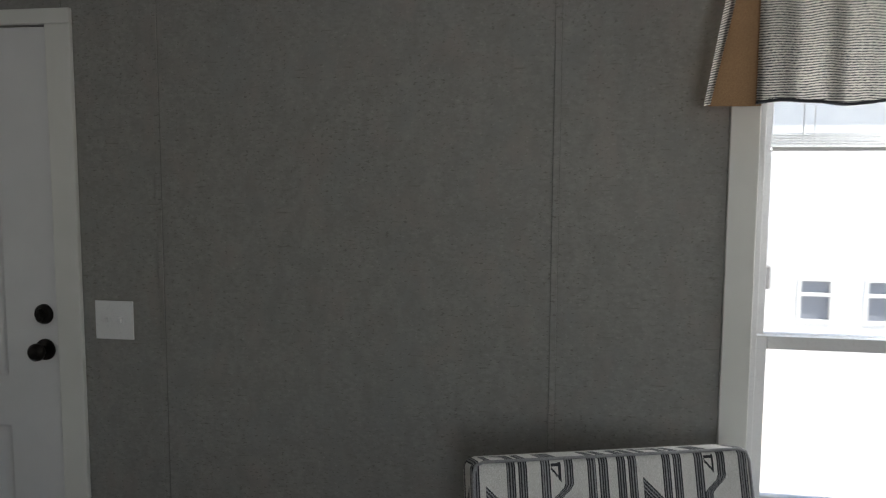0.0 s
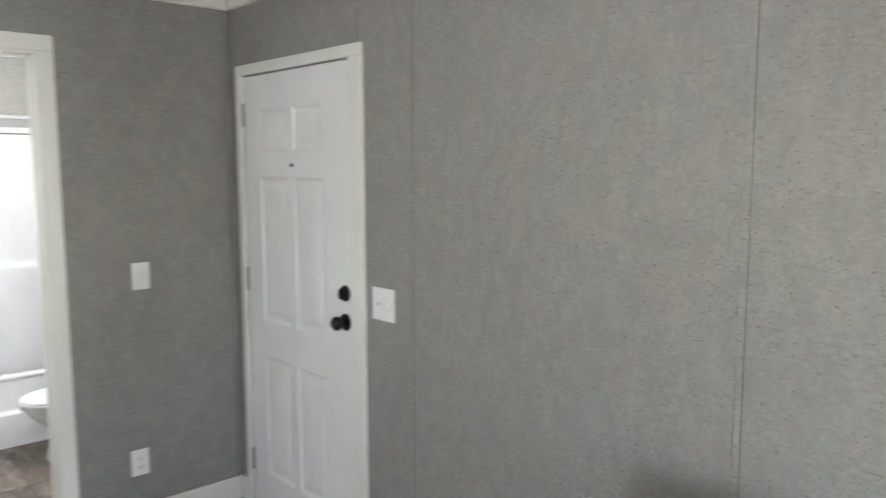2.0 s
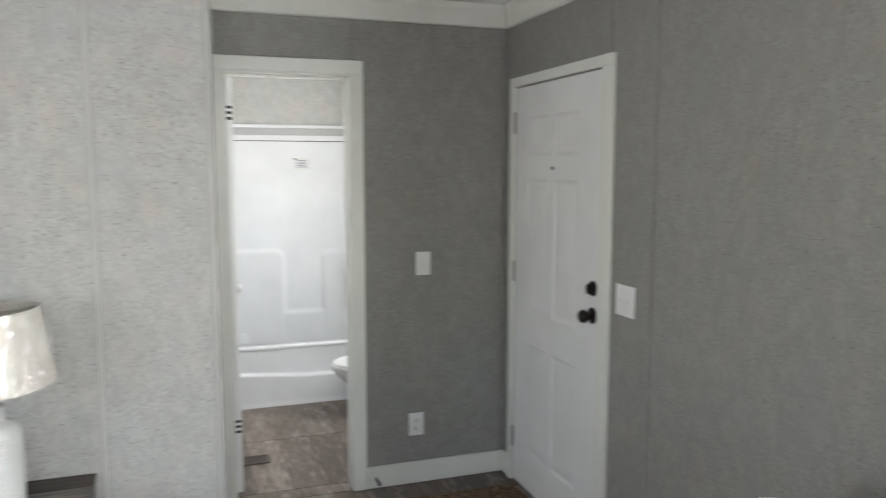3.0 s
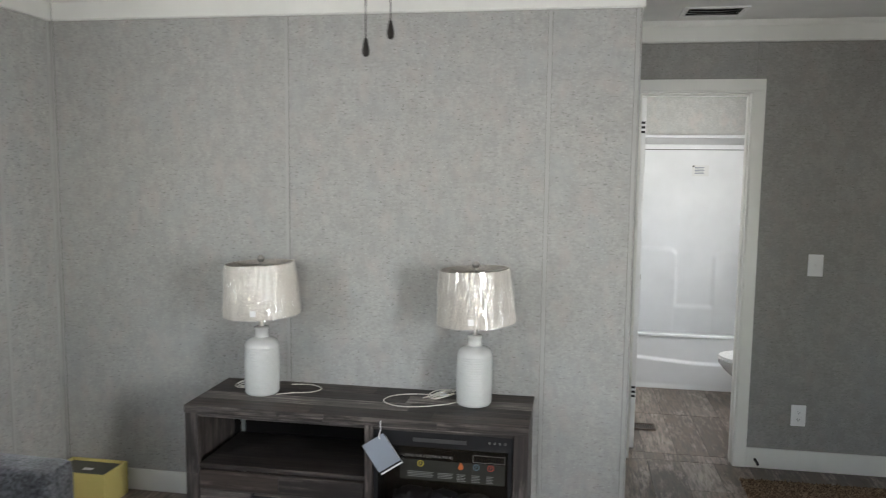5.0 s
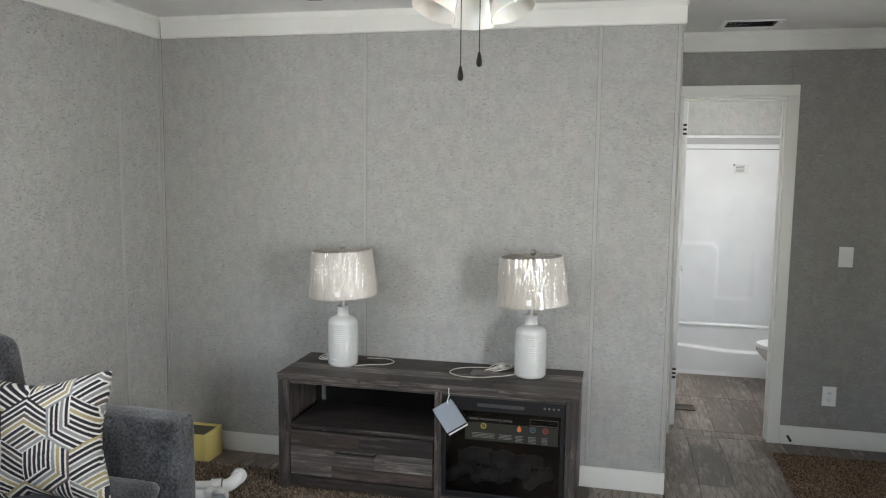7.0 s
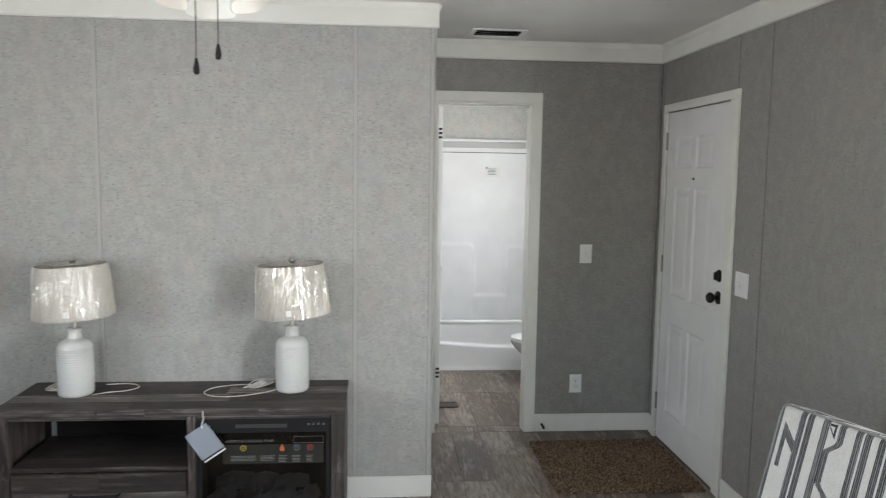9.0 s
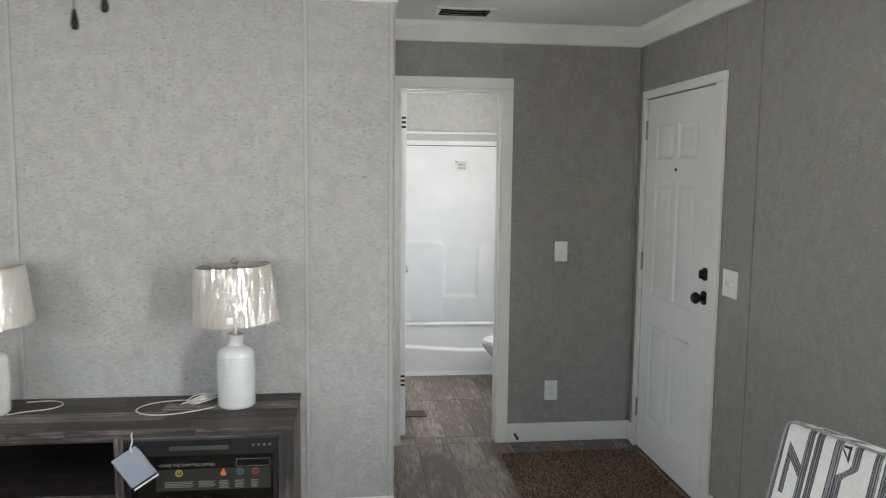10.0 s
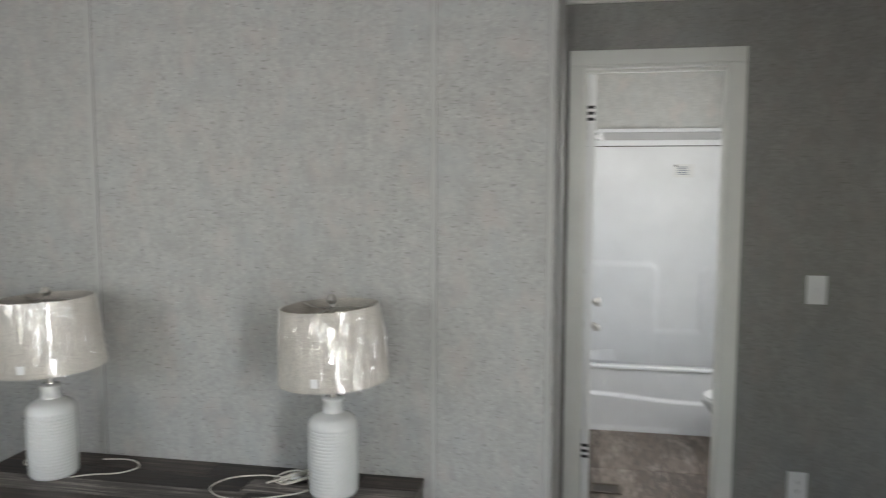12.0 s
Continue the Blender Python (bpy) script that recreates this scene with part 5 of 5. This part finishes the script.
def accent_chair():
    t = thing("accent_chair", (-0.46, -1.747, 0), "off-white armless accent chair with grey zigzag stripes by window", "chair", rz=18)
    # local: -x is the front, y across
    W, TOP = 0.345, 0.922
    lean = Matrix.Translation((0.0, 0, 0.40)) @ Matrix.Rotation(radians(16), 4, "Y") @ Matrix.Translation((0, 0, -0.40))

    def patterned(bm):
        bm.normal_update()
        for f in bm.faces:
            c, n = f.calc_center_median(), f.normal
            if abs(n.x) > 0.6:
                f.material_index = stripe_tone(W - 0.03 - c.y, TOP - c.z)
            elif abs(n.z) > 0.6:
                f.material_index = stripe_tone(W - 0.03 - c.y, 0.2 - c.x)
            else:
                f.material_index = stripe_tone(c.x + 0.35, TOP - c.z)
        return bm

    def block(x0, x1, y0, y1, z0, z1, r, nx, ny, nz):
        bm = bmesh.new()
        c = Vector(((x0 + x1) / 2, (y0 + y1) / 2, (z0 + z1) / 2))
        s = Vector(((x1 - x0) / 2, (y1 - y0) / 2, (z1 - z0) / 2))

        def fix(p):
            core = Vector([max(-s[i] + r, min(s[i] - r, p[i])) for i in range(3)])
            d = p - core
            return c + core + (d.normalized() * r if d.length > 1e-7 else d)
        for ax, (na, nb) in ((0, (ny, nz)), (1, (nx, nz)), (2, (nx, ny))):
            i, j = [k for k in range(3) if k != ax]
            for sg in (-1, 1):
                def f(u, v):
                    p = Vector((0, 0, 0))
                    p[ax], p[i], p[j] = sg * s[ax], (2 * u - 1) * s[i], (2 * v - 1) * s[j]
                    return fix(p)
                sheet(f, na, nb, bm)
        bmesh.ops.remove_doubles(bm, verts=bm.verts, dist=0.0002)
        return bm
    mats = [CHAIR_WHITE, STRIPE_DARK, STRIPE_MID]
    bm = patterned(block(0.0, 0.12, -W, W, 0.36, TOP, 0.022, 40, 400, 220))
    bm.transform(lean)
    part("backrest", bm, mats, t, "", True)
    for x in (0.003, 0.117):
        pts = [(x, -W + 0.005, 0.40), (x, -W + 0.006, TOP - 0.03), (x, -W + 0.012, TOP - 0.01), (x, -W + 0.03, TOP - 0.003)] + [(x, -W + 0.03 + k * (2 * W - 0.06) / 10, TOP - 0.003) for k in range(1, 11)] + [(x, W - 0.012, TOP - 0.01), (x, W - 0.006, TOP - 0.03), (x, W - 0.005, 0.40)]
        bm = tube(pts, 0.004, 8)
        bm.transform(lean)
        part("piping", bm, mats[2] if x < 0.05 else mats[0], t, "grey corded piping", True)
    bm = patterned(block(-0.52, 0.01, -W, W, 0.30, 0.44, 0.03, 130, 170, 34))
    part("seat", bm, mats, t, "", True)
    part("seat_frame", box(-0.5, 0.05, -W + 0.02, W - 0.02, 0.2, 0.3, bevel=0.01), CHAIR_WHITE, t)
    for x in (-0.46, 0.03):
        for y in (-W + 0.06, W - 0.06):
            part("leg", lathe([(0.016, 0), (0.024, 0.2)], 14, (x, y, 0), True), LEG_WOOD, t)


accent_chair()

# ---------------- floor things ----------------


def storage_box():
    t = thing("cardboard_box", (-4.01, -0.145, 0), "small yellow box with dark lid panel on floor by wall", "box")
    w, d, h, k = 0.15, 0.095, 0.162, 0.014
    part("body", boxes((-w, w, -d, -d + k, 0, h), (-w, w, d - k, d, 0, h), (-w, -w + k, -d + k, d - k, 0, h), (w - k, w, -d + k, d - k, 0, h), bevel=0.003), YELLOW, t, "yellow painted side walls", True)
    lid = part("lid", box(-w + k, w - k, -d + k, d - k, h - 0.02, h - 0.012), BOX_INSIDE, t, "dark recessed lid")
    part("label", box(-0.02, 0.03, -0.02, 0.005, h - 0.0118, h - 0.011), WHITE_PAPER, lid, "pale paper label")


storage_box()


def pipes():
    t = thing("pvc_fitting", (-3.60, -0.56, 0.0), "white plastic drain pipe with elbow fittings on rug", "pipe", rz=8)
    t.scale = (0.86, 0.86, 0.86)
    r, z0 = 0.034, 0.05
    bm = tube([(-0.25, -0.05, z0), (0.02, 0.0, z0)], r, 20)
    part("pipe", bm, PVC, t, "", True)
    for x, dr in ((-0.16, 0.009), (-0.01, 0.01)):
        y = -0.05 + (x + 0.25) * 0.05 / 0.27
        part("collar", tube([(x - 0.03, y - 0.005, z0), (x + 0.03, y + 0.006, z0)], r + dr, 20), PVC, t, "", True)
    part("elbow", tube(smooth_line([(0.02, 0.0, z0), (0.06, 0.012, z0 + 0.008), (0.085, 0.045, z0 + 0.022), (0.09, 0.08, z0 + 0.03)]), 0.037, 20), PVC, t, "", True)
    part("collar", tube([(0.089, 0.07, z0 + 0.028), (0.09, 0.1, z0 + 0.032)], 0.044, 20), PVC, t, "", True)
    u = thing("pvc_fitting", (-3.585, -0.675, 0.0), "white plastic elbow pipe with open end on rug", "pipe", rz=4)
    u.scale = (0.86, 0.86, 0.86)
    part("pipe", tube([(-0.22, -0.03, z0), (-0.02, 0.0, z0)], r, 20), PVC, u, "", True)
    part("collar", tube([(-0.1, -0.018, z0), (-0.02, 0.0, z0)], r + 0.008, 20), PVC, u, "", True)
    for a, b in (((0.02, 0.0), (0.028, 0.002)), ((-0.155, -0.033), (-0.147, -0.031))):
        part("seam", tube([(*a, z0), (*b, z0)], r + 0.0125, 20), STEEL, t, "thin grey joint ring", True)
    part("hub", tube([(0.004, 0.003, z0 + 0.006), (0.03, 0.006, z0 + 0.01)], 0.0475, 20), PVC, u, "", True)
    bm = bmesh.new()
    pts = smooth_line([(-0.01, 0.0, z0 + 0.004), (0.04, 0.005, z0 + 0.012), (0.075, -0.01, z0 + 0.016), (0.085, -0.05, z0 + 0.012)])
    tube(pts, 0.043, 20, bm, caps=False)
    tube(pts, 0.036, 20, bm, caps=False)
    part("elbow", bm, PVC, u, "", True)


pipes()


def rug(name, x0, x1, y0, y1, mat, label, count, seed, tuft=0.013, dense=None):
    """Shag rug: a backing and many short curled tufts."""
    t = tagged(new(name), label, "rug")
    t.matrix_world = pose((x0 + x1) / 2, (y0 + y1) / 2, 0)
    cx, cy = (x0 + x1) / 2, (y0 + y1) / 2
    part("backing", box(x0 - cx, x1 - cx, y0 - cy, y1 - cy, 0.001, 0.008, bevel=0.003), mat, t)
    rr = np.random.RandomState(seed)
    a = dense or (x0, x1, y0, y1)
    px, py = rr.uniform(a[0], a[1], count) - cx, rr.uniform(a[2], a[3], count) - cy
    hh, rad, ang = rr.uniform(0.6, 1.15, count) * tuft, rr.uniform(0.007, 0.013, count), rr.uniform(0, 6.28, count)
    lx, ly = rr.normal(0, 0.009, count), rr.normal(0, 0.009, count)
    v = np.zeros((count, 4, 3))
    for k in range(3):
        v[:, k, 0] = px + rad * np.cos(ang + k * 2.094)
        v[:, k, 1] = py + rad * np.sin(ang + k * 2.094)
        v[:, k, 2] = 0.006
    v[:, 3, 0], v[:, 3, 1], v[:, 3, 2] = px + lx, py + ly, 0.006 + hh
    base = np.arange(count) * 4
    faces = np.concatenate([np.stack([base + i, base + (i + 1) % 3, base + 3], 1) for i in range(3)])
    me = bpy.data.meshes.new("tufting")
    me.from_pydata(v.reshape(-1, 3).tolist(), [], faces.tolist())
    me.materials.append(mat)
    ob = new("tufting", me)
    ob.parent = t
    tagged(ob, kind="stuff")


rug("entry_mat", -0.815, -0.045, -0.035, 0.705, SHAG, "brown shag entry mat on plank floor before door", 26000, 5)
rug("area_rug", -4.0, -1.98, -2.7, -0.235, SHAG_LIVING, "dark brown shag area rug under sofa and console", 60000, 6, 0.015, (-4.0, -2.2, -1.1, -0.235))

# ---------------- outside ----------------


def ground():
    bm = bmesh.new()
    xs = [-400, -20, 0.9, 2, 3, 4, 5, 6, 7, 8, 9, 10, 11, 12, 40, 800]
    ys = [-600, -60, -20, 0, 20, 600]
    g = [[bm.verts.new((x, y, -0.9 - 1.8 * step(1.0, 11.0, x))) for y in ys] for x in xs]
    for i in range(len(xs) - 1):
        for j in range(len(ys) - 1):
            bm.faces.new((g[i][j], g[i + 1][j], g[i + 1][j + 1], g[i][j + 1]))
    setting("ground", bm, GROUND)


def neighbour():
    X = 12.0
    t = thing("house", (X, -7.4, -2.7), "white sided neighbouring cottage with dark sash windows", "house")
    wins = [(1.47, 0.59), (0.36, 0.59), (-0.75, 0.59)]
    # top raised so white siding fills the overexposed view above the windows
    z0, z1, top = 1.7, 2.49, 6.5
    rows, edge = [], 3.6
    for y, w in wins:
        rows.append((0, 0.15, y + w / 2, edge, 0, top))
        rows += [(0, 0.15, y - w / 2, y + w / 2, 0, z0), (0, 0.15, y - w / 2, y + w / 2, z1, top)]
        edge = y - w / 2
    rows.append((0, 0.15, -3.6, edge, 0, top))
    part("wall", boxes(*rows, (0.15, 6, 3.45, 3.6, 0, top), (0.15, 6, -3.6, -3.45, 0, top)), SIDING, t, "white lap siding, raised to stand in for bright sky")
    bm = bmesh.new()
    pr = [(-0.3, top), (3.0, top + 0.9), (6.3, top), (6.3, top - 0.1), (-0.3, top - 0.1)]
    e = [[bm.verts.new((x, y, zz)) for x, zz in pr] for y in (-3.9, 3.9)]
    for i in range(5):
        bm.faces.new((e[0][i], e[0][(i + 1) % 5], e[1][(i + 1) % 5], e[1][i]))
    bm.faces.new(e[0])
    bm.faces.new(e[1])
    part("roof", bm, ROOFING, t, "low grey shingle roof")
    for y, w in wins:
        wn_ = part("window", boxes((-0.02, 0.05, y - w / 2, y - w / 2 + 0.05, z0, z1), (-0.02, 0.05, y + w / 2 - 0.05, y + w / 2, z0, z1), (-0.02, 0.05, y - w / 2 + 0.05, y + w / 2 - 0.05, z1 - 0.05, z1), (-0.02, 0.05, y - w / 2 + 0.05, y + w / 2 - 0.05, z0, z0 + 0.05), (-0.02, 0.05, y - w / 2 + 0.05, y + w / 2 - 0.05, 2.17, 2.23)), SIDING, t)
        part("pane", box(0.06, 0.08, y - w / 2, y + w / 2, z0, z1), HOUSE_GLASS, wn_)
    s = thing("shed", (10.4, -4.06, -2.62), "small white garden shed with dark roof outside", "shed")
    part("wall", box(0, 1.4, -0.6, 0.7, 0, 2.43), SIDING, s)
    part("roof", box(-0.1, 1.5, -0.68, 0.78, 2.4305, 2.79, bevel=0.02), ROOFING, s, "dark shingle roof")


ground()
neighbour()

# ---------------- floor boards ----------------


def floor_boards():
    fl = bpy.data.objects["floor"]
    w, ln = 0.182, 0.915
    meshes = {}

    def mesh_for(bw, bl):
        key = (round(bw, 3), round(bl, 3))
        if key not in meshes:
            bm = box(-bw / 2, bw / 2, -bl / 2, bl / 2, -0.004, 0.0)
            top = [e for e in bm.edges if all(v.co.z > -0.001 for v in e.verts)]
            bmesh.ops.bevel(bm, geom=top, offset=0.0012, segments=1, affect="EDGES")
            me = bpy.data.meshes.new("plank")
            bm.to_mesh(me)
            bm.free()
            me.materials.append(FLOOR)
            meshes[key] = me
        return meshes[key]

    def lay(x0, x1, y0, y1, seed):
        r = random.Random(seed)
        k = 0
        x = x1
        while x > x0 + 0.01:
            bw = min(w, x - x0)
            y = y0 - r.choice((0, 1, 2, 3, 4)) * ln / 5
            while y < y1 - 0.01:
                a, b = max(y, y0), min(y + ln, y1)
                if b - a > 0.01:
                    o = new("plank", mesh_for(bw - 0.0016, round(b - a, 2) - 0.0016))
                    o.location = (x - bw / 2, (a + b) / 2, 0)
                    o.parent = fl
                y += ln
            x -= w
    lay(XE, -0.0, -2.4, YB, 11)
    lay(-1.386, -0.808, YB, YB + 0.11, 12)
    lay(-1.425, 0.0, YB + 0.11, 2.404, 13)
    lay(XL, XE, -2.4, 0.0, 14)
    rest = bmesh.new()
    x = 0.0
    while x > XL + 0.01:
        bw = min(w, x - XL)
        y = BACK - (int(x * 100) % 5) * 0.18
        while y < -2.401:
            a, b = max(y, BACK), min(y + ln, -2.4)
            if b - a > 0.01:
                add_box(rest, x - bw + 0.0016, x, a, b - 0.0016, -0.004, 0)
            y += ln
        x -= w
    me = bpy.data.meshes.new("plank_field")
    rest.to_mesh(me)
    rest.free()
    me.materials.append(FLOOR)
    o = new("plank_field", me)
    o.parent = fl
    tagged(o, kind="stuff")


floor_boards()
